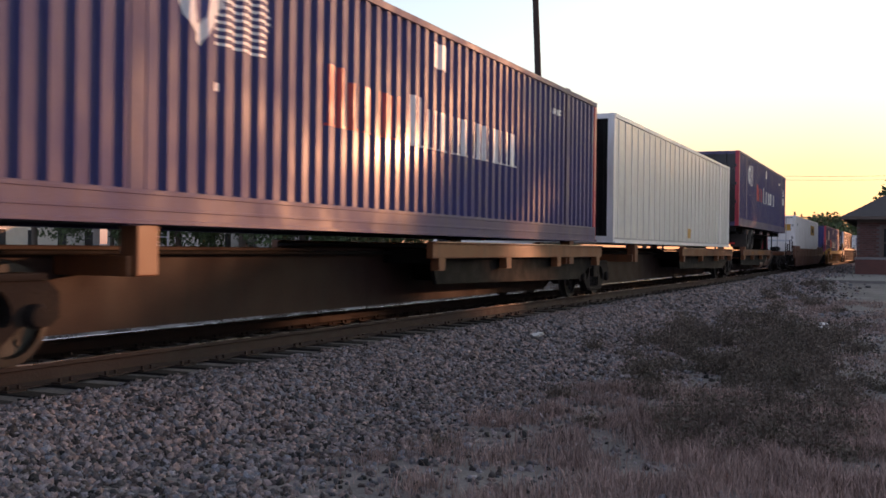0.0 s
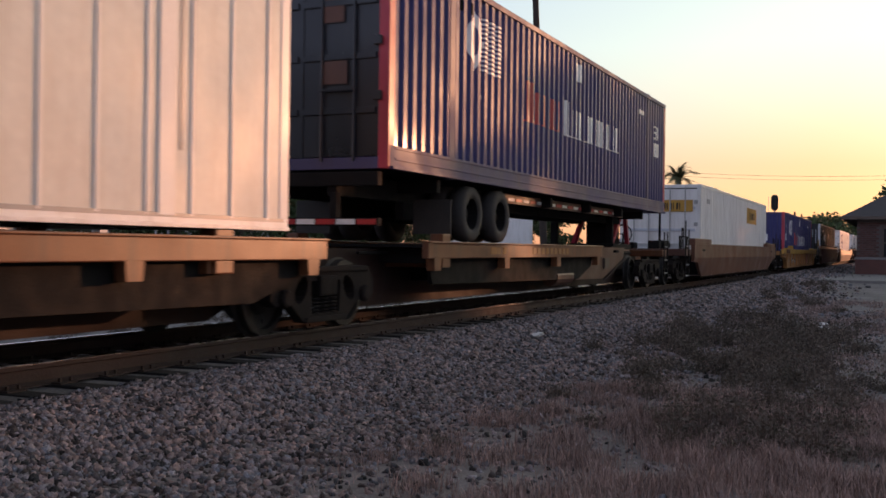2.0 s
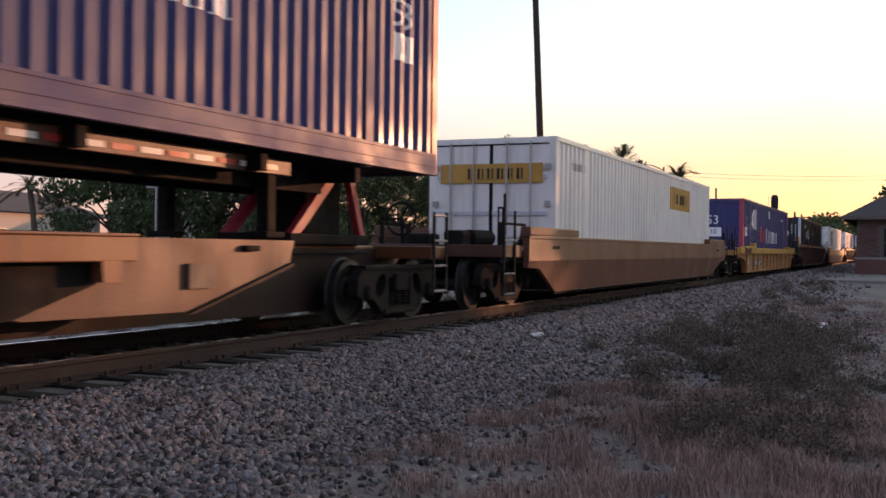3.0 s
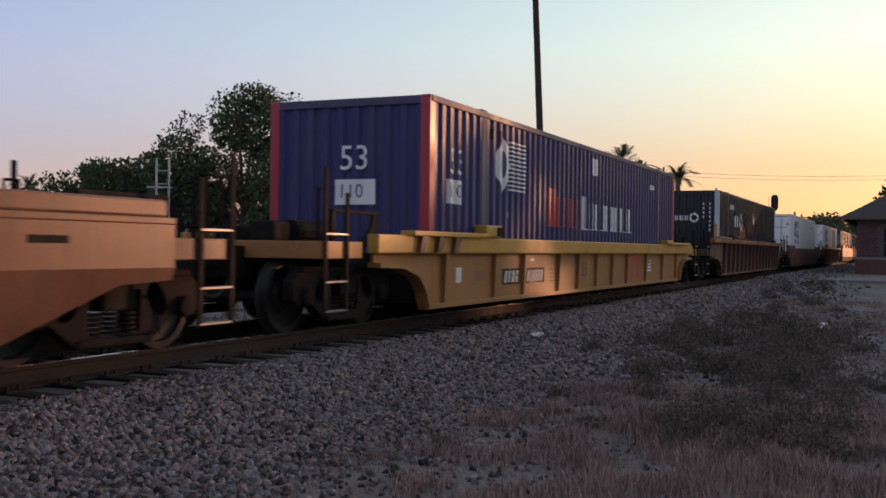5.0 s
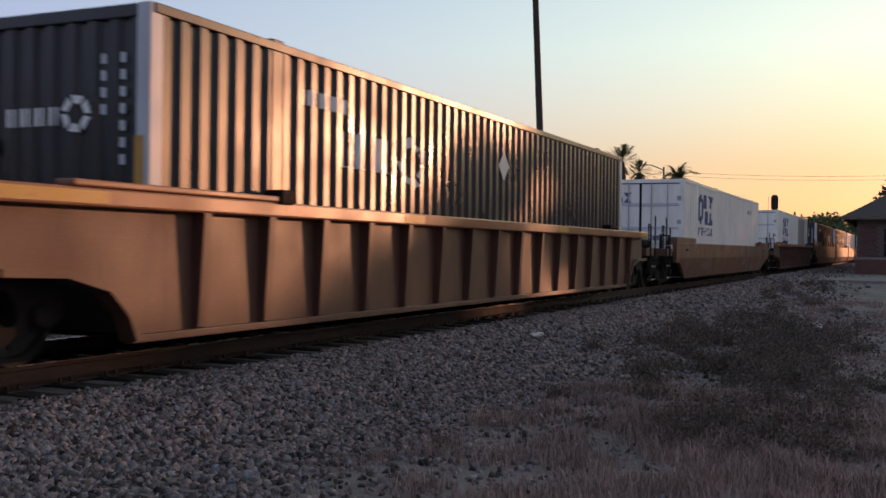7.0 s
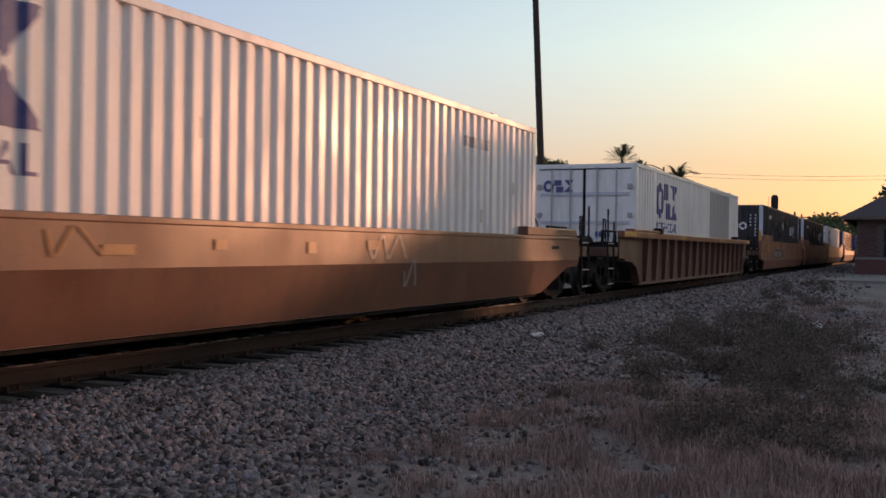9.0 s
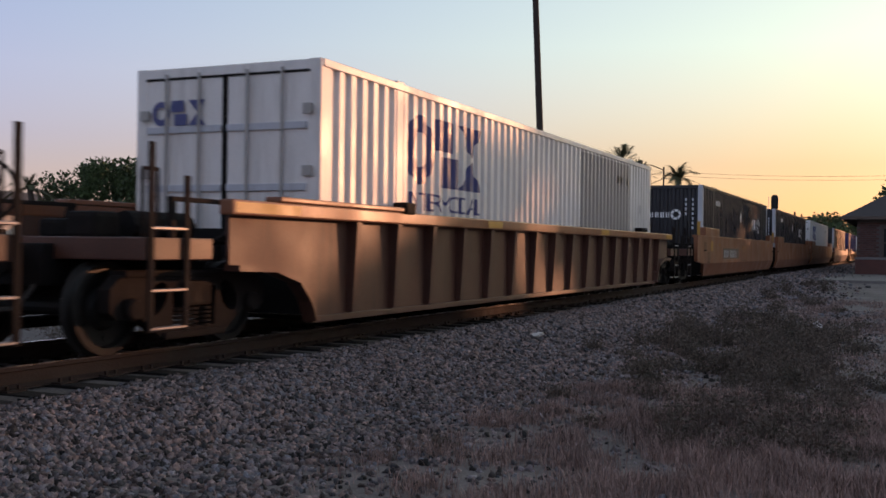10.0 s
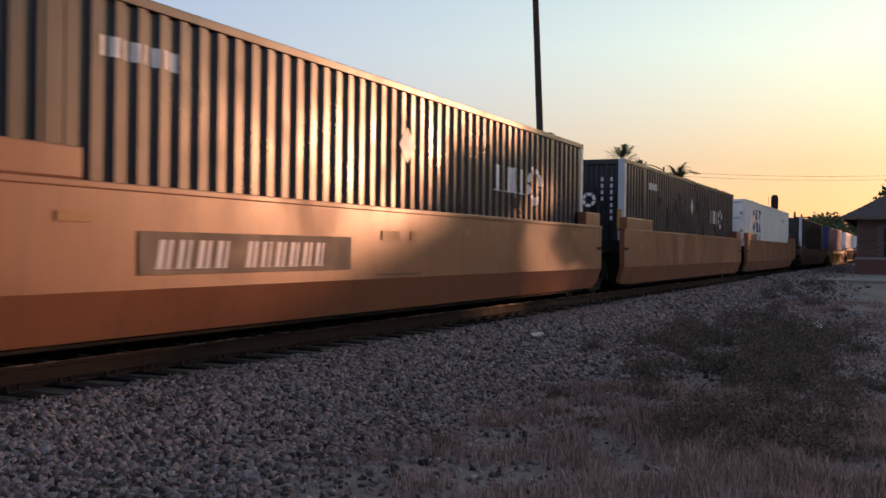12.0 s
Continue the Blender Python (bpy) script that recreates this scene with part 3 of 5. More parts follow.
def end_platform(car, xa, s, paint):
    """The deck over a truck, with its ladders, rails, brake wheel and coupler. xa: the well's end; s: +1 towards +x."""
    def span(a, b):
        return (min(xa + s * a, xa + s * b), max(xa + s * a, xa + s * b))
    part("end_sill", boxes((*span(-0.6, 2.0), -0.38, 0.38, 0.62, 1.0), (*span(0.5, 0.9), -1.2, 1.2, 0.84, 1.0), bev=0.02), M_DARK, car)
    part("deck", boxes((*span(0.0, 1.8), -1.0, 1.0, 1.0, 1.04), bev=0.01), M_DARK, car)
    part("end_beam", boxes((*span(0.92, 1.86), -1.40, 1.40, 0.86, 1.06), bev=0.012), paint if paint is M_YELLOW else M_RUSTY, car)
    bm = boxes((*span(1.95, 2.6), -0.12, 0.12, 0.74, 1.0), (*span(2.42, 2.82), -0.2, 0.16, 0.7, 1.02), bev=0.04)
    part("coupler", bm, M_STEEL, car)
    for q in (-1, 1):
        lx = xa + s * 1.56 - 0.24
        for k in (0.0, 0.48):
            outer = (k > 0) == (s > 0)
            w = 0.034
            part("ladder_stile", boxes((lx + k - w, lx + k + w, q * 1.415 - 0.013, q * 1.415 + 0.013, 0.24, 1.88 if outer else 1.62), bev=0.005), M_FRAME, car)
        for z in (0.27, 0.60, 1.14):
            bm = bmesh.new()
            rod(bm, (lx, q * 1.415, z), (lx + 0.48, q * 1.415, z), 0.016, 6)
            part("rung", bm, M_RUNG, car)
        # a bent grab iron beside the ladder
        bm = bmesh.new()
        gx = lx + (0.24 if s > 0 else 0.22)
        for a, b in (((gx, q * 1.30, 1.06), (gx, q * 1.30, 1.66)), ((gx, q * 1.30, 1.66), (gx + s * 0.2, q * 1.30, 1.66)), ((gx + s * 0.2, q * 1.30, 1.66), (gx + s * 0.2, q * 1.30, 1.06))):
            rod(bm, a, b, 0.017, 6)
        part("grab_iron", bm, M_FRAME, car)
        # a flat rail along the deck, with a curved plate down to the well
        part("handrail", boxes((*span(0.05, 1.2), q * 1.12 - 0.035, q * 1.12 + 0.035, 1.40, 1.445), bev=0.01), M_FRAME, car)
        part("rail_post", boxes((*span(1.14, 1.2), q * 1.12 - 0.03, q * 1.12 + 0.03, 1.04, 1.40), bev=0.006), M_FRAME, car)
        curve = [(0.05, 1.40), (0.16, 1.40), (0.20, 1.28), (0.28, 1.18), (0.40, 1.10), (0.54, 1.045), (0.05, 1.045)]
        bm = bmesh.new()
        prism(bm, [(xa + s * u, v) for u, v in curve], q * 1.12 - 0.02, q * 1.12 + 0.02)
        part("gusset_plate", bm, M_FRAME, car)
        # air hose that droops below the coupler
        bm = bmesh.new()
        pts = [(xa + s * (1.9 + 0.12 * k), q * 0.28, 0.72 - 0.30 * math.sin(math.pi * k / 7)) for k in range(7)]
        for a, b in zip(pts, pts[1:]):
            rod(bm, a, b, 0.022, 6)
        part("air_hose", bm, M_RUBBER, car)
    if s < 0:
        bm = bmesh.new()
        rod(bm, (xa + s * 1.72, 0.45, 1.02), (xa + s * 1.72, 0.45, 1.48), 0.03, 8)
        part("brake_stand", bm, M_STEEL, car)
        bm = bmesh.new()
        rings = []
        for k in range(20):
            a = 2 * math.pi * k / 20
            rings.append([bm.verts.new((xa + s * 1.78 + 0.02 * math.sin(q), 0.45 + (0.27 + 0.02 * math.cos(q)) * math.cos(a), 1.48 + (0.27 + 0.02 * math.cos(q)) * math.sin(a))) for q in (0, 1.57, 3.14, 4.71)])
        for a, b in zip(rings, rings[1:] + rings[:1]):
            for i in range(4):
                bm.faces.new((a[i], a[(i + 1) % 4], b[(i + 1) % 4], b[i]))
        for k in range(3):
            a = 2 * math.pi * k / 3
            rod(bm, (xa + s * 1.78, 0.45, 1.48), (xa + s * 1.78, 0.45 + 0.27 * math.cos(a), 1.48 + 0.27 * math.sin(a)), 0.016, 6)
        part("brake_wheel", bm, M_STEEL, car)
    part("valve_box", boxes((*span(1.25, 1.6), -0.6, -0.25, 1.04, 1.3), bev=0.05), M_DARK, car)
    part("valve_box", boxes((*span(0.5, 1.0), 0.3, 0.7, 1.04, 1.25), bev=0.05), M_DARK, car)
    bm = bmesh.new()
    rod(bm, (xa + s * 0.2, -0.5, 1.18), (xa + s * 1.1, -0.5, 1.18), 0.14, 12)
    part("air_reservoir", bm, M_DARK, car)


def well_car(label, x0, kind, paint, chord, sill_top, front="free", rear="free", crease=0.80, guide=0.15, short=False):
    """A well car for a 53-foot container whose front end is at local x = 0."""
    car = thing("well_car", pose(x0, TRACK_Y, 0), label, "railway car", "cars of the train")
    MOVERS.append((car, x0))
    A, B = -1.15, CL + 1.15          # ends of the well's top chords
    hw = 1.5
    for s in (-1, 1):
        y_in, y_out = s * 1.34, s * hw
        ya, yb = min(y_in, y_out), max(y_in, y_out)
        if kind == "smooth":
            # upper band upright, lower band leaning in
            outline = [(s * 1.50, sill_top), (s * 1.50, crease), (s * 1.36, 0.22), (s * 1.28, 0.22), (s * 1.40, crease), (s * 1.38, sill_top)]
            bm = bmesh.new()
            sweep_x(bm, outline, 0.1, CL - 0.1)
            # ends: rising over a truck, or cut short at a shared one
            reach = {}
            for xe, q, kind_end in ((0.1, -1, front), (CL - 0.1, 1, rear)):
                free = kind_end == "free"
                far = (1.85 if short else 2.0) if free else 0.72
                reach[q] = (CL if q > 0 else 0) + q * far
                base = CL if q > 0 else 0
                steps = ((xe, 0.22), (base + q * 0.15, 0.22), *(((base + q * 0.75, 0.60),) if short else ((base + q * 1.35, 0.66),)), (reach[q], 0.69)) if free else ((xe, 0.22), (base + q * 0.35, 0.22), (reach[q], 0.30))
                rows = []
                for x, zl in steps:
                    kk = max(0.0, (crease - zl) / (crease - 0.22))
                    zc = max(crease, zl + 0.02)
                    yo = s * (1.50 - 0.14 * kk)
                    rows.append([bm.verts.new(p) for p in ((x, s * 1.50, sill_top), (x, s * 1.50, zc), (x, yo, zl), (x, yo - s * 0.08, zl), (x, s * 1.40, zc), (x, s * 1.38, sill_top))])
                for a, b in zip(rows, rows[1:]):
                    for i in range(6):
                        bm.faces.new((a[i], a[(i + 1) % 6], b[(i + 1) % 6], b[i]))
                bm.faces.new(rows[-1])
            part("side_wall", bm, paint, car)
            part("top_chord", boxes((reach[-1], reach[1], ya - 0.012, yb + 0.012, sill_top - 0.05, sill_top + 0.012), bev=0.012), chord, car)
            for xa, xb in ((-0.45 if short else reach[-1] + 0.1, 2.1 if short else 0.9), (CL - (0.4 if short else 0.9), reach[1] - 0.1)):
                part("container_guide", boxes((xa, xb, s * 1.40 - 0.09, s * 1.40 + 0.09, sill_top + 0.012, sill_top + 0.012 + guide), bev=0.02), paint, car)
            part("access_slot", boxes((CL + 0.35, CL + 0.75, s * 1.502 - 0.004, s * 1.502 + 0.004, 1.0, 1.06), (-0.75, -0.35, s * 1.502 - 0.004, s * 1.502 + 0.004, 1.0, 1.06)), M_DARK, car)
        else:
            tall = kind == "ribbed"
            z_ch = sill_top - (0.15 if tall else 0.24)
            sheet_y = s * (1.335 if tall else 1.36)
            bm = bmesh.new()
            xl, xr = -0.3, CL + 0.1
            arch = [(xl, 0.2), (xl - 0.1, 0.42), (xl - 0.34, 0.64), (xl - 0.8, 0.76), (-1.75, 0.78), (-1.75, z_ch), (CL + 1.75, z_ch), (CL + 1.75, 0.78), (xr + 0.8, 0.76), (xr + 0.34, 0.64), (xr + 0.1, 0.42), (xr, 0.2)]
            prism(bm, arch, sheet_y - 0.02, sheet_y + 0.02)
            part("side_wall", bm, paint, car)
            # plate that follows the arch
            for pts in (arch[:5], arch[7:]):
                bm = bmesh.new()
                rows = []
                for i, (x, z) in enumerate(pts):
                    xa, za = pts[max(i - 1, 0)]
                    xb, zb = pts[min(i + 1, len(pts) - 1)]
                    nx, nz = -(zb - za), xb - xa
                    ln = math.hypot(nx, nz)
                    nx, nz = nx / ln * 0.03, nz / ln * 0.03
                    rows.append([bm.verts.new(p) for p in ((x - nx, s * 1.30, z - nz), (x - nx, s * 1.48, z - nz), (x + nx, s * 1.48, z + nz), (x + nx, s * 1.30, z + nz))])
                for a, b in zip(rows, rows[1:]):
                    for i in range(4):
                        bm.faces.new((a[i], a[(i + 1) % 4], b[(i + 1) % 4], b[i]))
                bm.faces.new(rows[0]), bm.faces.new(rows[-1][::-1])
                part("arch_flange", bm, paint, car)
            part("top_chord", boxes((A - (0.75 if tall else 0.7), B + (0.6 if tall else 0.55), ya, yb + (0.04 if s > 0 else 0), z_ch, sill_top), bev=0.02), chord, car)
            if tall:
                for xa, xb in ((A - 0.7, -0.7), (4.6, 5.2), (10.9, 11.5), (CL + 1.0, B + 0.55)):
                    part("yellow_patch", boxes((xa, xb, yb + 0.0405 if s > 0 else ya - 0.004, yb + 0.0445 if s > 0 else ya - 0.0005, z_ch + 0.025, sill_top - 0.025)), M_YELLOW_BRIGHT, car, "worn yellow patch")
            part("bottom_flange", boxes((xl, xr, s * 1.36 - 0.06, s * 1.36 + 0.06, 0.165, 0.235), bev=0.01), paint, car)
            if tall:
                ribs = [0.6 + 1.055 * k for k in range(16)]
            else:
                ribs = [0.3, 2.2, 3.54, 5.45, 6.68, 7.96, 9.22, 10.5, 12.35, 14.2, 15.9]
            for x in ribs:
                bm = bmesh.new()
                w = 0.055 if tall else 0.045
                proud = 1.49 if tall else 1.46
                foot = 1.43 if tall else 1.43
                # a post that widens upward and stands proud of the sheet
                vs = [bm.verts.new(p) for p in ((x - w, sheet_y, 0.22), (x + w * 0.8, sheet_y, 0.22), (x + w, sheet_y, z_ch), (x - w, sheet_y, z_ch), (x - w, s * foot, 0.25), (x + w * 0.8, s * foot, 0.25), (x + w, s * proud, z_ch), (x - w, s * proud, z_ch))]
                for f in ((0, 1, 2, 3), (7, 6, 5, 4), (0, 4, 5, 1), (1, 5, 6, 2), (2, 6, 7, 3), (3, 7, 4, 0)):
                    bm.faces.new([vs[i] for i in f])
                part("rib", bm, paint, car)
            if tall:
                part("container_guide", boxes((-1.1, 1.95, s * 1.42 - 0.10, s * 1.42 + 0.10, sill_top + 0.003, sill_top + 0.06), bev=0.015), chord, car)
                part("guide_latch", boxes((1.72, 1.98, s * 1.44 - 0.11, s * 1.44 + 0.11, sill_top - 0.02, sill_top + 0.13), bev=0.03), M_STEEL, car)
                part("guide_latch", boxes((14.4, 15.0, s * 1.42 - 0.10, s * 1.42 + 0.10, sill_top + 0.004, sill_top + 0.10), bev=0.04), M_STEEL, car)
            else:
                for xa, xb in ((-1.0, 1.5), (CL - 1.5, CL + 1.0)):
                    part("container_guide", boxes((xa, xb, s * 1.46 - 0.12, s * 1.46 + 0.10, sill_top - 0.01, sill_top + 0.06), bev=0.015), chord, car)
                for k in range(3):
                    xx = -0.75 + 0.55 * k
                    part("gusset", prism(bmesh.new(), [(xx, sill_top - 0.01), (xx + 0.22, sill_top - 0.01), (xx + 0.06, sill_top - 0.22), (xx - 0.06, sill_top - 0.22)], s * 1.53 - 0.035, s * 1.53 + 0.035), M_BROWN, car)
                part("guide_latch", boxes((1.5, 2.15, s * 1.45 - 0.11, s * 1.45 + 0.11, sill_top + 0.004, sill_top + 0.19), bev=0.03), chord, car)
                part("guide_latch", boxes((14.2, 14.9, s * 1.45 - 0.11, s * 1.45 + 0.11, sill_top + 0.004, sill_top + 0.11), bev=0.03), chord, car)
                part("latch_pocket", boxes((1.92, 2.16, s * 1.57 - 0.01, s * 1.57 + 0.012, sill_top + 0.03, sill_top + 0.165), bev=0.004), M_DARK, car)
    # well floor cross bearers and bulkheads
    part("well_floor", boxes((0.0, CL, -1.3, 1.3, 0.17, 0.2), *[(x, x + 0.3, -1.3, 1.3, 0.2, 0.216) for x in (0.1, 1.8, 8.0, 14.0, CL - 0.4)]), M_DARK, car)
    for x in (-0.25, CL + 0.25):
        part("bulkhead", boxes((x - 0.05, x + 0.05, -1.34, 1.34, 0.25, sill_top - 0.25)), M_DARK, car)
    if front == "free":
        end_platform(car, A, -1, paint)
        truck(car, -1.9)
    else:
        part("articulation_sill", boxes((-1.6, -0.1, -0.5, 0.5, 0.6, 1.0), (-1.1, -0.2, -1.1, 1.1, 0.92, 1.0), bev=0.03), M_DARK, car)
    if rear == "free":
        end_platform(car, B, 1, paint)
        truck(car, CL + 1.75)
    elif rear == "shared":
        part("articulation_sill", boxes((CL + 0.1, CL + 1.7, -0.5, 0.5, 0.6, 1.0), (CL + 0.2, CL + 1.5, -1.1, 1.1, 0.92, 1.0), bev=0.03), M_DARK, car)
        truck(car, CL + 1.62)
    return car


def car_marks(car, kind, seed, sill_top):
    """Number boards, data panels and worn patches on the side that faces -y."""
    y = -1.386 if kind == "yellow" else -1.514

    def stick(name, polys, material, label="", dy=0.0):
        bm = flat_polys(polys)
        for v in bm.verts:
            v.co.y = y + dy
        part(name, bm, material, car, label)
    rng = random.Random(seed)
    if kind == "yellow":
        stick("number_board", [rect(2.6, 3.42, 0.42, 0.68), rect(3.67, 4.69, 0.42, 0.68)], M_SIGNAL, "black board with white marks")
        stick("painted_number", word_shapes(2.66, 3.36, 0.46, 0.64, 4, 2, slant=0.2) + word_shapes(3.75, 4.6, 0.46, 0.64, 6, 2, slant=0.2), M_LETTER, dy=-0.004)
        b = number_text("53", 0.42)
        for v in b.verts:
            v.co = Vector((v.co.x + 6.98, y, v.co.z + 0.47))
        part("size_number", b, M_PAINT_TRIM, car, "dark number 53")
        stick("painted_word", [rect(10.62, 11.05, 0.74, 0.86), rect(10.75, 10.92, 0.36, 0.738), rect(11.1, 11.53, 0.74, 0.86), rect(11.23, 11.40, 0.36, 0.738), rect(11.6, 11.76, 0.36, 0.86), rect(11.82, 11.98, 0.36, 0.86)], M_RED_FADED, "worn red emblem")
        stick("data_panel", [rect(12.6, 13.05, 0.48 + 0.08 * k, 0.53 + 0.08 * k) for k in range(4)], M_LETTER)
        stick("data_panel", [rect(5.0, 5.3, 0.42 + 0.07 * k, 0.435 + 0.07 * k) for k in range(4)], M_PAINT_TRIM)
        stick("placard", [rect(0.75, 0.95, 0.5, 0.72)], M_LETTER)
        stick("small_label", [rect(3.95, 4.15, 0.79, 0.84)], M_LETTER)
    elif kind == "numbered":
        stick("number_board", [rect(2.73, 6.3, 0.74, 1.11)], M_PAINT_TRIM, "darker painted patch with white marks", 0.0)
        stick("painted_number", word_shapes(2.9, 4.0, 0.80, 1.04, 4, 2, slant=0.2) + word_shapes(4.2, 5.72, 0.80, 1.04, 6, 2, slant=0.2), M_SILVER, dy=-0.004)
        stick("worn_patch", [rect(-0.85, -0.35, 1.04, 1.28)], M_ORANGE_BROWN, "orange primer patch")
        stick("worn_patch", [rect(0.38, 0.78, 1.0, 1.34)], M_YELLOW_BRIGHT, "yellow primer patch")
        stick("hatch_edge", [rect(6.9, 8.2, 0.66, 0.675), rect(6.9, 6.92, 0.675, 0.78), rect(8.18, 8.2, 0.675, 0.72), rect(13.3, 13.32, 0.75, 0.95), rect(1.1, 1.14, 0.66, 0.84)], M_PAINT_TRIM)
        b = number_text("53", 0.50)
        for v in b.verts:
            v.co = Vector((v.co.x - 0.2, y, v.co.z + 0.62))
        part("size_number", b, M_PAINT_TRIM, car, "dark number 53")
    for k in range(5):
        x = rng.uniform(0.5, 15)
        z = rng.uniform(0.9, sill_top - 0.25) if kind != "yellow" else rng.uniform(0.35, 0.75)
        if kind == "ribbed":
            continue
        stick("worn_patch", [rect(x, x + rng.uniform(0.15, 0.5), z, z + rng.uniform(0.08, 0.16))], M_YELLOW if kind != "yellow" else M_TAN)


def spine_unit(car, xa, xb, deck_a, deck_b, first):
    """One articulated unit: a deep centre sill, a side deck for trailer wheels, brackets and pedestals."""
    # the sill is a much darker brown than the side rails
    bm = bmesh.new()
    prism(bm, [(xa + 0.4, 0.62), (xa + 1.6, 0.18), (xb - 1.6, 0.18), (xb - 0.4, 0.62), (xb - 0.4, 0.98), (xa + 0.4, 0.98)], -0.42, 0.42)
    part("centre_sill", bm, M_DARK_BROWN, car)
    for s in (-1, 1):
        part("side_rail", boxes((deck_a, deck_b, s * 1.27 - 0.05, s * 1.27 + 0.05, 0.85, 1.08), (deck_a, deck_b, s * 1.27 - 0.08, s * 1.27 + 0.06, 1.06, 1.09), bev=0.012), M_ORANGE_BROWN, car)
        n = max(2, int((deck_b - deck_a) / 2.6))
        for k in range(n + 1):
            x = deck_a + 0.3 + (deck_b - deck_a - 0.6) * k / n
            bm = bmesh.new()
            prism(bm, [(x - 0.12, 0.86), (x + 0.12, 0.86), (x + 0.10, 0.68), (x - 0.10, 0.68)], min(s * 1.2, s * 1.325), max(s * 1.2, s * 1.325))
            part("bracket", bm, M_ORANGE_BROWN, car)
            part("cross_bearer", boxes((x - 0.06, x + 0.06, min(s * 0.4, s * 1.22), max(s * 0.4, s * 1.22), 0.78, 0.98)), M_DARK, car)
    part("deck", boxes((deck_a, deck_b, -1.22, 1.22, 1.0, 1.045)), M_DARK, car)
    # near-black sheets added on both sides to stand in for the dark below the deck
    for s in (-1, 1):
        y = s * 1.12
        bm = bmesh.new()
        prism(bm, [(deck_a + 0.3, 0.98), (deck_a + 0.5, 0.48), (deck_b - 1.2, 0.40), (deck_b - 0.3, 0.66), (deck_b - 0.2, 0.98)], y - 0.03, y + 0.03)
        part("wheel_trough", bm, M_DARK, car, "near-black sheet added to darken the space under the deck")
    for x in (xa + 2.75,) if xb > 50 else (xa + 2.75, xb - 2.5):
        for s in (-1, 1):
            part("pedestal", boxes((x - 0.14, x + 0.14, s * 1.2 - 0.1, s * 1.2 + 0.1, 0.72, 1.2), (x - 0.2, x + 0.2, min(s * 0.4, s * 1.25), max(s * 0.4, s * 1.25), 0.72, 0.9), bev=0.015), M_ORANGE_BROWN, car)
    part("brake_gear", boxes((deck_a + 1.2, deck_a + 2.2, -0.95, -0.45, 0.5, 0.85), bev=0.03), M_DARK, car)
    bm = bmesh.new()
    rod(bm, (xa + 1.5, -0.55, 0.92), (xb - 1.5, -0.55, 0.92), 0.025, 6)
    part("air_pipe", bm, M_DARK, car)


# ---- the spine car and its three loads ----
def build_spine_car():
    x0 = 5.0
    car = thing("spine_car", pose(x0, TRACK_Y, 0), "articulated brown and orange spine car with low side decks", "railway car", "cars of the train")
    MOVERS.append((car, x0))
    spine_unit(car, -0.6, 17.0, 8.0, 16.6, True)
    spine_unit(car, 17.0, 35.1, 25.2, 34.5, False)
    spine_unit(car, 35.1, 53.0, 37.2, 46.0, False)
    for x in (0.2, 16.9, 34.9, 51.5):
        truck(car, x)
    # rear nose with sloping side plates
    for s in (-1, 1):
        bm = bmesh.new()
        prism(bm, [(44.3, 0.70), (44.5, 0.50), (45.0, 0.38), (47.0, 0.36), (48.8, 0.80), (48.9, 1.06), (44.3, 1.06)], min(s * 0.95, s * 1.05), max(s * 0.95, s * 1.05))
        part("nose_plate", bm, M_RUSTY, car)
        ya, yb = min(s * 1.05, s * 1.10), max(s * 1.05, s * 1.10)
        part("nose_flange", prism(bmesh.new(), [(47.0, 0.34), (47.06, 0.33), (48.86, 0.78), (48.8, 0.81)], ya, yb), M_DARK_BROWN, car)
        part("data_plate", boxes((47.0, 47.4, ya, ya + 0.053 if s > 0 else yb, 0.58, 0.82)), M_PAINT_TRIM, car, "dark stencilled data plate")
        part("jack_pad", boxes((45.35, 45.6, ya - 0.02, yb + 0.02, 0.82, 0.9), bev=0.02), M_DARK, car)
        part("jack_pad", boxes((47.9, 48.15, ya - 0.02, yb + 0.02, 0.94, 1.0), bev=0.02), M_DARK, car)
    bm = bmesh.new()
    rod(bm, (43.4, -1.0, 0.46), (44.45, -1.0, 0.46), 0.17, 14)
    part("air_reservoir", bm, M_RUSTY, car)
    part("end_sill", boxes((48.0, 53.3, -0.4, 0.4, 0.62, 1.02), (52.0, 52.5, -1.3, 1.3, 0.84, 1.02), bev=0.02), M_ORANGE_BROWN, car)
    part("coupler", boxes((53.2, 54.3, -0.14, 0.14, 0.74, 1.0), bev=0.04), M_STEEL, car)
    bm = boxes((50.3, 51.2, -0.32, 0.32, 1.15, 1.87), bev=0.03)
    part("hitch_base", boxes((49.6, 51.6, -0.55, 0.55, 1.02, 1.16), bev=0.03), M_STEEL, car)
    part("hitch_plate", boxes((50.1, 51.3, -0.5, 0.5, 1.86, 1.96), bev=0.03), M_STEEL, car)
    for y in (-0.48, 0.48):
        st = bmesh.new()
        prism(st, [(49.62, 1.12), (49.82, 1.12), (50.72, 1.86), (50.5, 1.86)], y - 0.05, y + 0.05)
        part("hitch_strut", st, M_RED, car, "red diagonal strut")
        st = bmesh.new()
        prism(st, [(51.38, 1.12), (51.5, 1.12), (51.2, 1.88), (51.06, 1.88)], y - 0.05, y + 0.05)
        part("hitch_strut", st, M_RED, car, "red diagonal strut")
    part("trailer_hitch", bm, M_STEEL, car, "dark braced hitch stand")
    ladder(car, 52.0, -1.34, 0.35, 1.5, M_STEEL)
    for x, w in [(39.5, 0.42), (40.05, 0.14)] + [(41.5 + 0.24 * k, 0.15) for k in range(9)]:
        part("painted_mark", boxes((x, x + w, -1.327, -1.32, 0.91, 1.02)), M_YELLOW, car, "worn pale stencil mark")


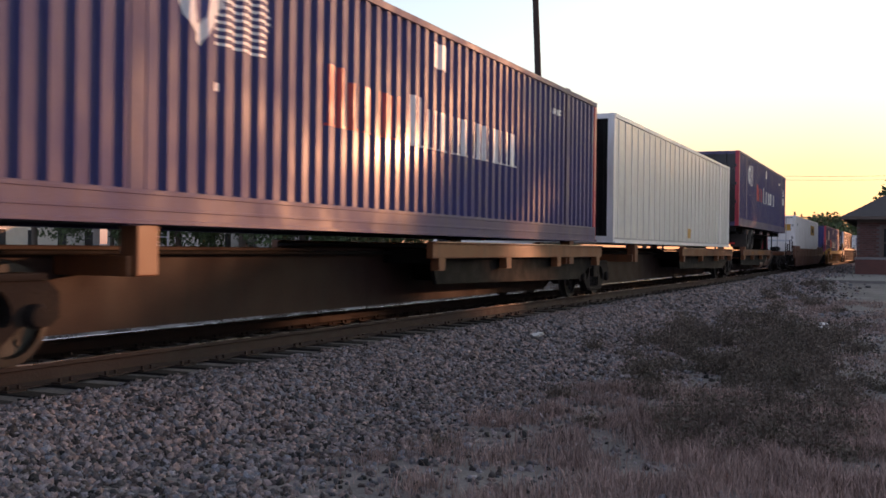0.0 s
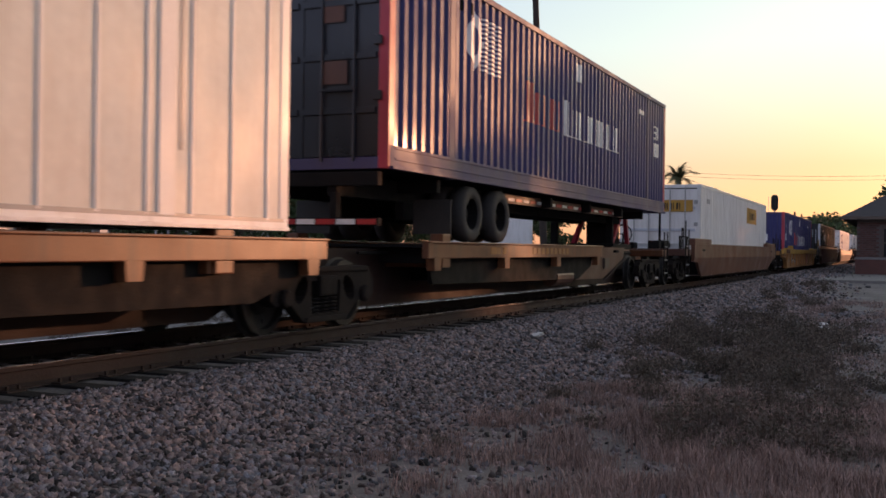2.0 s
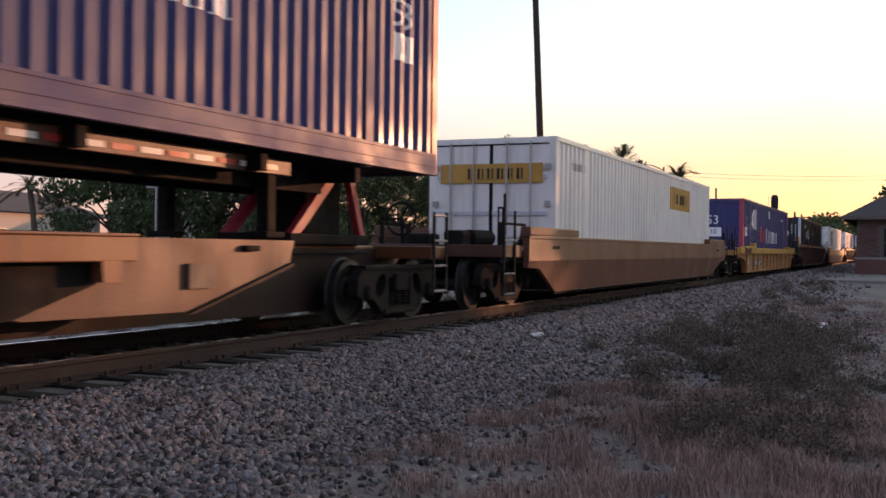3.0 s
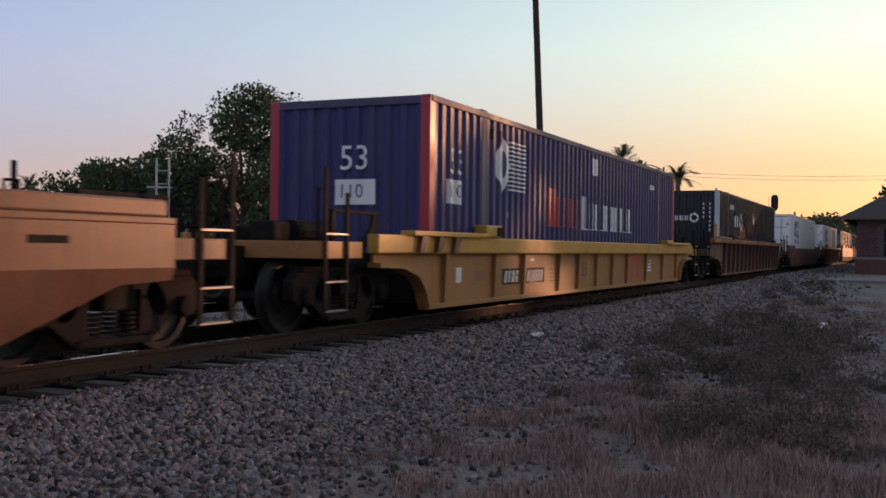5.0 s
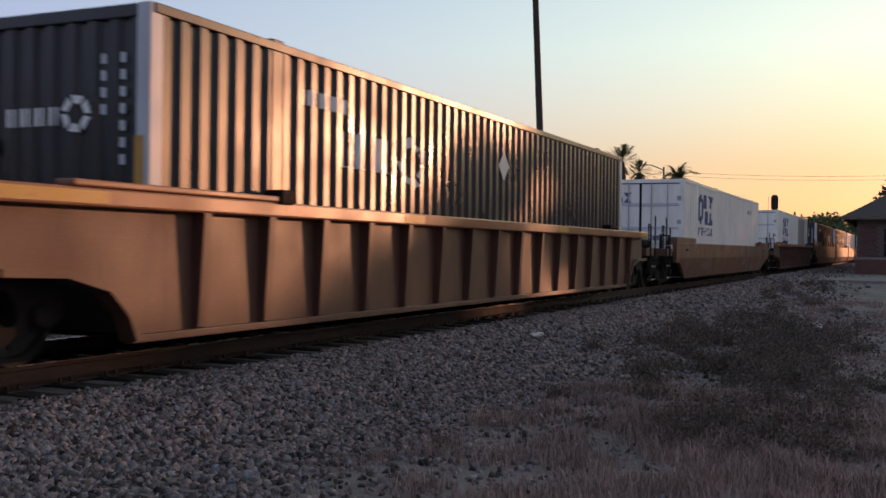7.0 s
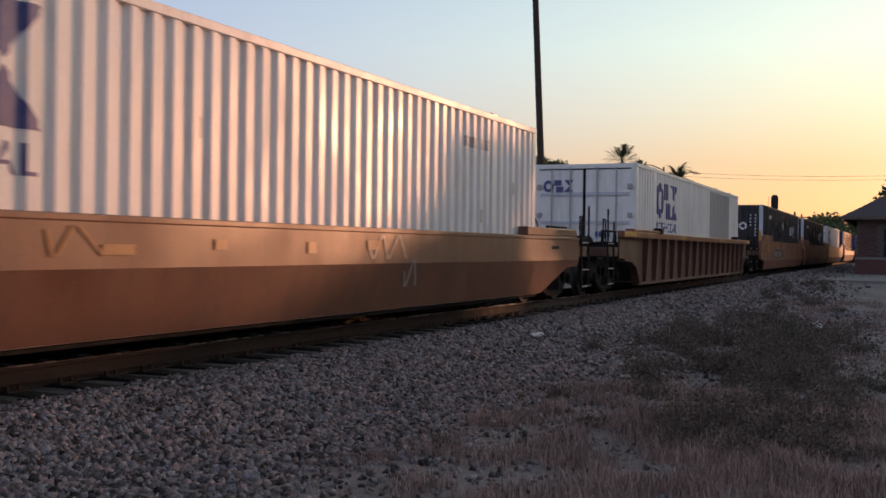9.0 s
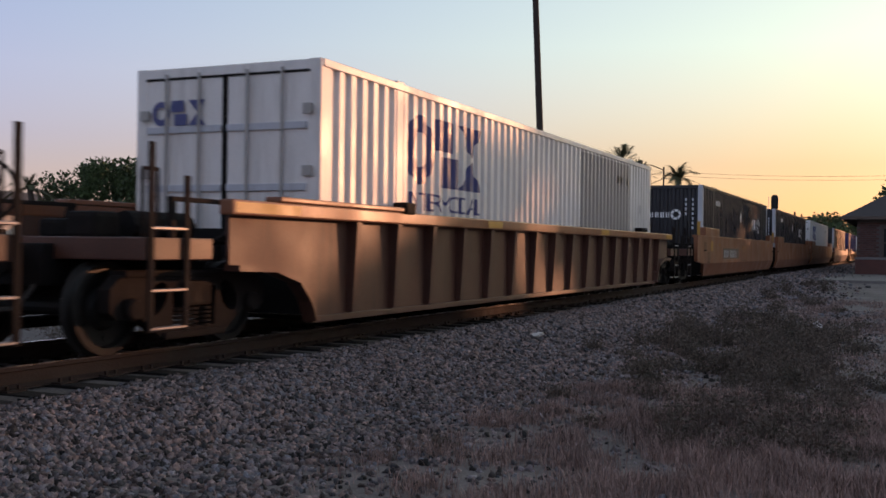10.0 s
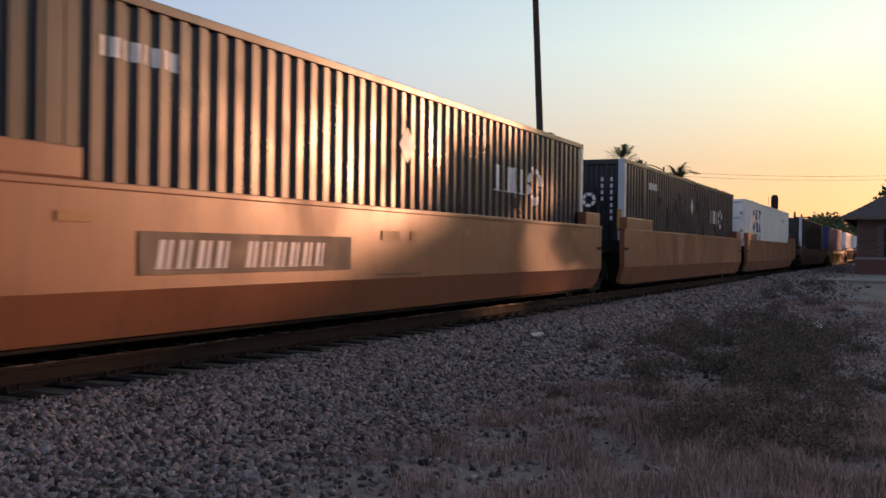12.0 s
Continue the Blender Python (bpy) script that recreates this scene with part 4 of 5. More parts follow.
def build_chassis(x0):
    """The trailer chassis under the raised blue container."""
    ch = thing("container_chassis", pose(x0, TRACK_Y, 0), "black steel container chassis with dusty dual tyres", "trailer")
    MOVERS.append((ch, x0))
    for s in (-1, 1):
        part("main_beam", boxes((0.3, 14.6, s * 0.5 - 0.07, s * 0.5 + 0.07, 1.66, 1.95), bev=0.01), M_DARK, ch)
        part("side_lamp_strip", boxes((5.2, 13.2, s * 0.98 - 0.03, s * 0.98 + 0.03, 1.78, 1.95), bev=0.008), M_RUSTY, ch)
        for k in range(20):
            part("reflective_tape", boxes((5.4 + 0.38 * k, 5.7 + 0.38 * k, s * 1.014 - 0.003, s * 1.014 + 0.003, 1.825, 1.88)), M_REFLECT if k % 2 else M_LETTER, ch)
    for x in (0.3, 2.1, 4.6, 7.2, 9.8, 12.4, 14.4):
        part("cross_member", boxes((x - 0.06, x + 0.06, -1.2, 1.2, 1.78, 1.96), bev=0.01), M_DARK, ch)
    for x in (3.25, 4.45):
        bm = bmesh.new()
        rod(bm, (x, -0.9, 1.52), (x, 0.9, 1.52), 0.07, 10)
        part("axle", bm, M_DARK, ch)
        for s in (-1, 1):
            for off in (1.12, 0.78):
                bm = bmesh.new()
                prof = [(0.245, -0.12), (0.30, -0.14), (0.37, -0.135), (0.415, -0.11), (0.43, 0.0), (0.415, 0.11), (0.37, 0.135), (0.30, 0.14), (0.245, 0.12), (0.235, 0.0)]
                sides = 32
                rings = [[bm.verts.new((x + r * math.cos(2 * math.pi * i / sides), s * off + y, 1.52 + r * math.sin(2 * math.pi * i / sides))) for i in range(sides)] for r, y in prof]
                for a, b in zip(rings, rings[1:] + rings[:1]):
                    for i in range(sides):
                        bm.faces.new((a[i], a[(i + 1) % sides], b[(i + 1) % sides], b[i]))
                w = part("tyre", bm, M_RUBBER, ch, smooth=True)
                bm = bmesh.new()
                lathe_y(bm, [(0.05, s * (off + 0.03)), (0.08, s * (off + 0.02)), (0.11, s * (off - 0.09)), (0.215, s * (off - 0.06)), (0.24, s * (off + 0.11)), (0.255, s * (off + 0.11)), (0.25, s * (off - 0.11))], 24, x, 1.52)
                part("rim", bm, M_DARK, w)
    part("bogie_frame", boxes((2.2, 5.4, -0.6, -0.45, 1.4, 1.66), (2.2, 5.4, 0.45, 0.6, 1.4, 1.66), bev=0.02), M_DARK, ch)
    for s in (-1, 1):
        part("mud_flap", boxes((2.3, 2.33, s * 1.0 - 0.3, s * 1.0 + 0.3, 1.2, 1.7)), M_RUBBER, ch)
        part("landing_leg", boxes((13.1, 13.26, s * 0.7 - 0.08, s * 0.7 + 0.08, 1.15, 1.9), (13.0, 13.36, s * 0.7 - 0.14, s * 0.7 + 0.14, 1.09, 1.16), bev=0.02), M_DARK, ch)
    part("rear_bumper", boxes((0.25, 0.37, -1.2, 1.2, 1.27, 1.37), (0.25, 0.37, -0.6, -0.5, 1.3, 1.7), (0.25, 0.37, 0.5, 0.6, 1.3, 1.7), bev=0.012), M_DARK, ch)
    for k in range(8):
        part("reflective_tape", boxes((0.243, 0.249, -1.18 + 0.3 * k, -0.9 + 0.3 * k, 1.285, 1.355)), M_LETTER if k % 2 else M_REFLECT, ch)


def build_train():
    build_spine_car()
    deep = {"bottom_rail": 0.30}
    for x0, zb, front, lab in ((5.01, 1.175, 0, "blue corrugated container with faded lettering on a spine car"), (41.0, 2.0, 2, "blue corrugated container raised on a trailer chassis")):
        c, ph, pi, de = container(lab, x0, zb, M_BLUE, M_BLUE_RAIL, M_BLUE_RAIL, deep, ends=("doors" if x0 > 30 else "wall", "wall"))
        # shade between the two loads is put into the blue doors' colour as black
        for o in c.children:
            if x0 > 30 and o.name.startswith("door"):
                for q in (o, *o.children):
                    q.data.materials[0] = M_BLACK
        blue_livery(c, ph, pi, de, zb, front)
        for o in c.children:
            if o.name.startswith("corner_post"):
                o.data.materials[0] = M_RED
        if x0 > 30:
            for plate in (rect(-0.9, -0.5, 3.8, 4.2), rect(0.3, 0.7, 3.1, 3.4), rect(0.3, 0.65, 3.9, 4.2), rect(-0.9, -0.5, 2.9, 3.2)):
                paint_end("placard", flat_polys([plate]), M_RUSTY, c, -0.02, "dull brown placard")
    build_chassis(40.67)
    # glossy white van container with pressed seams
    # end_mat: shade on the end facing away from the sun, put in as near-black
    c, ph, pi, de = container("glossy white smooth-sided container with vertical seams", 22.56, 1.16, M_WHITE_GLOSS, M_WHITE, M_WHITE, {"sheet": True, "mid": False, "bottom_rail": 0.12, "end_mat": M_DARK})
    z = 1.16
    for k in range(26):
        x = 0.42 + 0.613 * k
        part("seam", boxes((x - 0.018, x + 0.018, -CW / 2 - 0.014, -CW / 2 + 0.01, z + 0.1, z + CH - 0.1), bev=0.005), M_WHITE, c)
    part("lifting_plate", boxes((14.05, 14.28, -CW / 2 - 0.018, -CW / 2 + 0.01, z + 0.1, z + CH), bev=0.006), M_WHITE, c)
    part("slot", boxes((14.35, 14.39, -CW / 2 - 0.004, -CW / 2, z + 0.7, z + 2.5), (14.52, 14.56, -CW / 2 - 0.004, -CW / 2, z + 0.7, z + 2.5)), M_GREY, c)
    paint_side("yellow_placard", flat_polys([rect(8.4, 8.95, z + 0.22, z + 0.5)]), M_YELLOW_BRIGHT, c, 0, 1, 0)
    part("rivet_strip", boxes((0.1, CL - 0.1, -CW / 2 - 0.012, -CW / 2 + 0.01, z + 0.085, z + 0.125), bev=0.004), M_GREY, c)
    # white container with yellow panels
    well_car("brown smooth-sided well car with tapered ends", 62.47, "smooth", M_BROWN, M_BROWN, 1.22)
    c, ph, pi, de = container("white corrugated container with yellow panels in a brown well car", 62.47, 0.22, M_WHITE, M_WHITE, M_WHITE, {"depth": 0.04}, ends=("doors", "wall"), post_mid=M_WHITE)
    paint_side("yellow_panel", flat_polys([rect(10.1, 12.9, 2.15, 2.78)]), M_YELLOW_BRIGHT, c, ph, pi, de, "yellow panel")
    paint_side("painted_word", flat_polys(word_shapes(10.5, 12.5, 2.33, 2.6, 6, 4)), M_SIGNAL, c, ph, pi, de).location.y -= 0.003
    paint_end("yellow_panel", flat_polys([rect(-1.05, 1.05, 2.25, 2.62)]), M_YELLOW_BRIGHT, c, -0.025, "yellow panel")
    paint_end("painted_word", flat_polys(word_shapes(-0.5, 0.7, 2.33, 2.53, 6, 4)), M_SIGNAL, c, -0.03)
    paint_side("painted_serial", flat_polys([rect(1.0 + 0.12 * k, 1.08 + 0.12 * k, 2.55, 2.7) for k in range(8)]), M_GREY, c, ph, pi, de)
    # blue container in the yellow car
    w = well_car("yellow well car with upright ribs and worn markings", 86.26, "yellow", M_YELLOW, M_YELLOW_BRIGHT, 1.16)
    car_marks(w, "yellow", 4, 1.16)
    c, ph, pi, de = container("blue corrugated container with red corner posts in a yellow well car", 86.26, 0.22, M_BLUE, M_BLUE_RAIL, M_RED, {})
    blue_livery(c, ph, pi, de, 0.22, 1)
    b = number_text("53", 0.5)
    for v in b.verts:
        v.co = Vector((v.co.x - 0.12, 0, v.co.z + 2.1))
    paint_end("size_number", b, M_LETTER, c, 0.012, "white number 53")
    paint_end("size_plate", flat_polys([rect(-0.2, 0.45, 1.6, 1.96)]), M_LETTER, c, 0.012)
    b = number_text("110", 0.28)
    for v in b.verts:
        v.co = Vector((v.co.x - 0.1, 0, v.co.z + 1.7))
    paint_end("plate_number", b, M_LETTER_BLUE, c, 0.008)
    # dark container, ribbed car
    well_car("rusty brown ribbed well car with yellow-patched top chord", 109.85, "ribbed", M_RUSTY, M_TAN, 1.44)
    c, ph, pi, de = container("black corrugated container with silver corner posts in a ribbed well car", 109.85, 0.22, M_BLACK, M_BLACK, M_SILVER, {})
    dark_livery(c, ph, pi, de, 0.22, True)
    # white containers
    w = well_car("brown smooth-sided well car with faded graffiti", 133.21, "smooth", M_BROWN, M_BROWN, 1.22)
    car_marks(w, "smooth", 7, 1.22)
    rng = random.Random(21)
    for x0, z0, n, col in ((9.6, 0.86, 5, M_GREY), (2.0, 0.45, 6, M_GREY), (4.6, 0.9, 3, M_YELLOW), (10.6, 0.5, 3, M_GREY)):
        polys, px, pz = [], x0, z0 + 0.2
        for k in range(n):
            qx, qz = px + rng.uniform(0.05, 0.3), z0 + (0.32 if k % 2 else 0.0) * rng.uniform(0.7, 1.1)
            polys.append([(px, pz), (px + 0.035, pz), (qx + 0.035, qz), (qx, qz)])
            px, pz = qx + 0.04, qz
        bm = flat_polys(polys)
        for v in bm.verts:
            v.co.y = -1.514 if v.co.z > 0.8 else -1.514 + 0.14 * (0.8 - v.co.z) / 0.58
        part("graffiti", bm, col, w, "faded spray-paint strokes")
    c, ph, pi, de = container("white corrugated container with bold blue emblem in a brown well car", 133.21, 0.22, M_WHITE, M_WHITE, M_WHITE, {}, ends=("doors", "wall"))
    white_livery(c, ph, pi, de, 0.22, True)
    well_car("rusty brown ribbed well car with yellow-patched top chord", 156.72, "ribbed", M_RUSTY, M_TAN, 1.44)
    c, ph, pi, de = container("white corrugated container with grey repair panel in a ribbed well car", 156.72, 0.22, M_WHITE, M_WHITE, M_WHITE, {}, ends=("doors", "wall"))
    white_livery(c, ph, pi, de, 0.22, True)
    paint_side("repair_panel", flat_polys([rect(10.1, 14.0, 0.6, 2.98)]), M_GREY, c, ph, pi, de, "grey repair panel")
    # three-unit articulated set
    for i, (x0, kind) in enumerate(((180.12, "dark"), (199.58, "dark"), (218.78, "white"))):
        w = well_car("tan smooth-sided unit of an articulated well car", x0, "smooth", M_TAN, M_TAN, 1.48, "free" if i == 0 else "joint", "free" if i == 2 else "shared", crease=0.62, guide=0.26, short=True)
        car_marks(w, "numbered" if i == 0 else "smooth", 11 + i, 1.48)
        if kind == "dark":
            c, ph, pi, de = container("black corrugated container with silver corner posts in a tan well car", x0, 0.22, M_BLACK, M_BLACK, M_SILVER, {})
            dark_livery(c, ph, pi, de, 0.22, False)
        else:
            c, ph, pi, de = container("white corrugated container with bold blue emblem in a tan well car", x0, 0.22, M_WHITE, M_WHITE, M_WHITE, {}, ends=("doors", "wall"))
            white_livery(c, ph, pi, de, 0.22, True)
    # tail seen only far off
    for x0, body, postm, lab, kind, paint in ((242.4, M_BLACK, M_SILVER, "black corrugated container with silver corner posts", "smooth", M_BROWN), (266.1, M_BLUE, M_BLUE_RAIL, "blue corrugated container in a yellow well car", "yellow", M_YELLOW), (289.8, M_WHITE, M_WHITE, "white corrugated container in a ribbed well car", "ribbed", M_RUSTY), (313.4, M_WHITE, M_WHITE, "white corrugated container in a brown well car", "smooth", M_BROWN)):
        well_car("far well car of the train", x0, kind, paint, paint, {"smooth": 1.22, "yellow": 1.16, "ribbed": 1.44}[kind])
        container(lab, x0, 0.22, body, body, postm, {})


build_train()


# ================= ground, ballast and track =================
def smooth(a, b, x):
    u = min(max((x - a) / (b - a), 0), 1)
    return u * u * (3 - 2 * u)


def ground_z(x, y):
    low = -0.56 + 0.28 * smooth(28, 62, x)
    d = abs(y - TRACK_Y)
    bank = 1 - smooth(1.45, 3.1, d)
    z = low + (-0.20 - low) * bank
    if abs(x) < 70 and abs(y) < 40 and d > 1.6:
        z += 0.035 * noise.noise((x * 0.7, y * 0.7, 0)) + 0.06 * noise.noise((x * 0.16, y * 0.16, 3)) * (1 - bank)
    return z


def build_ground():
    xs = [-3000, -800, -200, -60, -20] + [-8 + 0.5 * i for i in range(97)] + [42, 45, 48, 52, 56, 60, 66, 74, 85, 100, 130, 180, 260, 400, 800, 3000]
    ys = [-3000, -800, -200, -80, -40, -20, -12, -8] + [-5 + 0.4 * i for i in range(48)] + [15, 17, 20, 25, 32, 45, 70, 120, 250, 800, 3000]
    vs = [(x, y, ground_z(x, y)) for x in xs for y in ys]
    k = len(ys)
    fs = [(i * k + j, (i + 1) * k + j, (i + 1) * k + j + 1, i * k + j + 1) for i in range(len(xs) - 1) for j in range(k - 1)]
    me = bpy.data.meshes.new("ground")
    me.from_pydata(vs, [], fs)
    for p in me.polygons:
        p.use_smooth = True
    tagged(link_mesh("ground", me, M_SOIL), "dark bare soil with scattered gravel and dry grass", "ground", kind="structure")


def scatter_mesh(name, base_v, base_f, places, rng):
    """Joins turned and scaled copies of a small base shape into one mesh."""
    bv = np.array(base_v)
    n, m = len(places), len(bv)
    ang = rng.uniform(0, 2 * np.pi, (n, 3))
    c, s = np.cos(ang), np.sin(ang)
    R = np.zeros((n, 3, 3))
    R[:, 0, 0] = c[:, 1] * c[:, 2]
    R[:, 0, 1] = -c[:, 1] * s[:, 2]
    R[:, 0, 2] = s[:, 1]
    R[:, 1, 0] = c[:, 0] * s[:, 2] + s[:, 0] * s[:, 1] * c[:, 2]
    R[:, 1, 1] = c[:, 0] * c[:, 2] - s[:, 0] * s[:, 1] * s[:, 2]
    R[:, 1, 2] = -s[:, 0] * c[:, 1]
    R[:, 2, 0] = s[:, 0] * s[:, 2] - c[:, 0] * s[:, 1] * c[:, 2]
    R[:, 2, 1] = s[:, 0] * c[:, 2] + c[:, 0] * s[:, 1] * s[:, 2]
    R[:, 2, 2] = c[:, 0] * c[:, 1]
    P = np.array(places)
    jit = rng.uniform(0.55, 1.3, (n, m, 1))
    V = np.einsum("nij,nmj->nmi", R, bv[None] * P[:, None, 3:4] * jit * rng.uniform(0.7, 1.3, (n, 1, 3))) + P[:, None, :3]
    F = np.array(base_f)[None] + (np.arange(n) * m)[:, None, None]
    return from_arrays(name, V.reshape(-1, 3), F.reshape(-1, F.shape[-1]))


def from_arrays(name, V, F):
    me = bpy.data.meshes.new(name)
    k = F.shape[1]
    me.vertices.add(len(V))
    me.vertices.foreach_set("co", V.astype(np.float32).ravel())
    me.loops.add(F.size)
    me.loops.foreach_set("vertex_index", F.astype(np.int32).ravel())
    me.polygons.add(len(F))
    me.polygons.foreach_set("loop_start", np.arange(0, F.size, k, dtype=np.int32))
    me.update(calc_edges=True)
    me.validate()
    return me


def build_ballast():
    rng = np.random.default_rng(5)
    bv = [(x, y, z) for x in (-1, 1) for y in (-1, 1) for z in (-0.8, 0.8)]
    bf = [(0, 1, 3, 2), (4, 6, 7, 5), (0, 4, 5, 1), (2, 3, 7, 6), (0, 2, 6, 4), (1, 5, 7, 3)]
    places = []
    for x0, x1, count, r in ((3.5, 12, 34000, 0.0185), (12, 22, 26000, 0.023), (22, 45, 24000, 0.034), (45, 110, 9000, 0.065)):
        for _ in range(count):
            x = rng.uniform(x0, x1)
            y = 6.02 - abs(rng.normal(0, 1.0)) * (1 if rng.random() < 0.75 else 1.7) if rng.random() < 0.84 else rng.uniform(5.4, 11.0)
            if y < 1.5:
                continue
            if y > 5.95 and y < 8.7 and abs(((x / 0.53) % 1) - 0.5) < 0.26:
                continue
            rr = r * rng.uniform(0.6, 1.35)
            places.append((x, y, ground_z(x, y) + rr * 0.25 - (0.07 if 6.03 < y < 8.64 else 0.0), rr))
    for _ in range(9000):
        x, y = rng.uniform(5, 30), rng.uniform(-0.5, 5)
        rr = 0.011 * rng.uniform(0.5, 1.4) * (1 + x / 30)
        places.append((x, y, ground_z(x, y) + rr * 0.2, rr))
    me = scatter_mesh("ballast_stones", bv, bf, places, rng)
    tagged(link_mesh("ballast_stones", me, M_STONE), "loose angular grey ballast stones beside the rails", "ballast", kind="stuff")


def blade_mesh(rng, rows):
    """Bent, tapering blades; rows of (x, y, z, height, lean, width)."""
    P = np.array(rows)
    n = len(P)
    a = rng.uniform(0, 2 * np.pi, n)
    d = np.stack((np.cos(a), np.sin(a), np.zeros(n)), 1)
    side = np.stack((-np.sin(a), np.cos(a), np.zeros(n)), 1) * P[:, 5:6]
    up = np.array([0, 0, 1.0])
    base = P[:, :3]
    mid = base + d * (P[:, 4] * 0.35)[:, None] + up * (P[:, 3] * 0.62)[:, None]
    tip = base + d * P[:, 4][:, None] + up * P[:, 3][:, None]
    V = np.stack((base - side, base + side, mid + side * 0.7, mid - side * 0.7, tip), 1).reshape(-1, 3)
    b = (np.arange(n) * 5)[:, None]
    F = np.concatenate((b + np.array([0, 1, 2]), b + np.array([0, 2, 3]), b + np.array([3, 2, 4])), 0)
    return V, F


def build_grass():
    rng = np.random.default_rng(8)
    rows = []

    def tuft(x, y, n, h, spread, lean=0.7, width=1.0):
        for _ in range(n):
            bx, by = x + rng.normal(0, spread), y + rng.normal(0, spread)
            hh = h * rng.uniform(0.4, 1.2)
            rows.append((bx, by, ground_z(bx, by) - 0.01, hh, hh * rng.uniform(0.1, lean), width * rng.uniform(0.0011, 0.0024) * (1 + x / 9)))

    def edge(x):
        """How far the grass reaches towards the ballast."""
        return 3.75 + 0.35 * math.sin(x * 0.8) + 0.012 * (x - 6)
    # thick pale tufts close by
    for _ in range(9500):
        x, y = rng.uniform(5.0, 11.5), rng.uniform(-0.4, 3.6)
        keep = 0.55 * (edge(x) - y) / 2.0 + 1.2 * noise.noise((x * 1.3, y * 1.9, 7)) - 0.12
        keep -= 0.35 if y < 0.06 * x else 0.0
        if keep < rng.uniform(0, 0.7):
            continue
        tuft(x, y, int(rng.integers(9, 20)), rng.uniform(0.05, 0.15) * (1.15 - 0.04 * (x - 5)), 0.055, 0.9)
    # thin low growth out to the ballast and further off
    for _ in range(6500):
        x = rng.uniform(5.2, 34)
        y = rng.uniform(-0.5, edge(x) + 0.5)
        if 1.4 * noise.noise((x * 0.35, y * 1.1, 11)) < rng.uniform(-0.25, 0.6):
            continue
        tuft(x, y, int(rng.integers(7, 16)), rng.uniform(0.025, 0.08) * (1 + x / 40), 0.09, 1.2)
    me = from_arrays("dry_grass", *blade_mesh(rng, rows))
    tagged(link_mesh("dry_grass", me, M_GRASS), "short brown dry grass on the bare verge", "grass", kind="stuff")
    rows.clear()
    # bushy weeds: thin stems that spread from a root, set with small leaves
    leaf_at = []

    def bush(x, y, radius, height, stems):
        z = ground_z(x, y) - 0.02
        for _ in range(stems):
            a, u = rng.uniform(0, 2 * np.pi), math.sqrt(rng.random())
            hh = height * (1.05 - 0.55 * u * u) * rng.uniform(0.6, 1.15)
            ex, ey = math.cos(a) * radius * u, math.sin(a) * radius * u
            rows.append((x + ex * 0.45, y + ey * 0.45, z, hh, 0.35 * hh * u + 0.02, rng.uniform(0.002, 0.004)))
            for _ in range(5):
                f = rng.uniform(0.25, 1.0)
                leaf_at.append((x + ex * (0.45 + 0.6 * f) + rng.normal(0, 0.03), y + ey * (0.45 + 0.6 * f) + rng.normal(0, 0.03), z + hh * f, rng.uniform(0.008, 0.019) * (1 + x / 30)))
    made = 0
    while made < 190:
        x = rng.uniform(8.2, 20) if rng.random() < 0.72 else rng.uniform(18, 46)
        y = x * (0.135 + 0.062 * rng.normal())
        if y > 4.4 or y < 0 or noise.noise((x * 0.5, y * 1.2, 2)) + 0.8 * rng.random() < 0.25:
            continue
        r0 = rng.uniform(0.08, 0.32) * (1 + x / 60)
        bush(x, y, r0, r0 * rng.uniform(0.6, 1.5), int(26 + 110 * r0))
        made += 1
    for _ in range(260):
        bush(rng.uniform(3, 46), rng.uniform(9.8, 15), rng.uniform(0.15, 0.35), rng.uniform(0.12, 0.35), 26)
    for x, y, r0 in ((8.9, 2.55, 0.13), (10.3, 3.3, 0.14), (7.4, 3.35, 0.10), (11.9, 2.75, 0.3), (13.2, 2.1, 0.36), (12.3, 1.15, 0.4), (15.4, 1.9, 0.42), (17.5, 2.8, 0.4), (10.8, 1.2, 0.3), (14.3, 1.0, 0.38), (19.5, 1.6, 0.45), (22.5, 2.6, 0.45)):
        bush(x, y, r0, r0 * 1.1, int(60 + 220 * r0))
    V, F = blade_mesh(rng, rows)
    L = np.array(leaf_at)
    u = rng.normal(0, 1, (len(L), 3))
    u /= np.linalg.norm(u, axis=1)[:, None]
    w = np.cross(u, rng.normal(0, 1, (len(L), 3)))
    w /= np.linalg.norm(w, axis=1)[:, None]
    sz = L[:, 3:4]
    LV = np.stack((L[:, :3] - u * sz, L[:, :3] + w * sz * 0.5, L[:, :3] + u * sz, L[:, :3] - w * sz * 0.5), 1).reshape(-1, 3)
    b = (np.arange(len(L)) * 4)[:, None] + len(V)
    F = np.concatenate((F, b + np.array([0, 1, 2]), b + np.array([0, 2, 3])), 0)
    me = from_arrays("dark_weeds", np.concatenate((V, LV), 0), F)
    tagged(link_mesh("dark_weeds", me, M_WEED), "low dark weeds in bushy clumps on the verge", "weeds", kind="stuff")


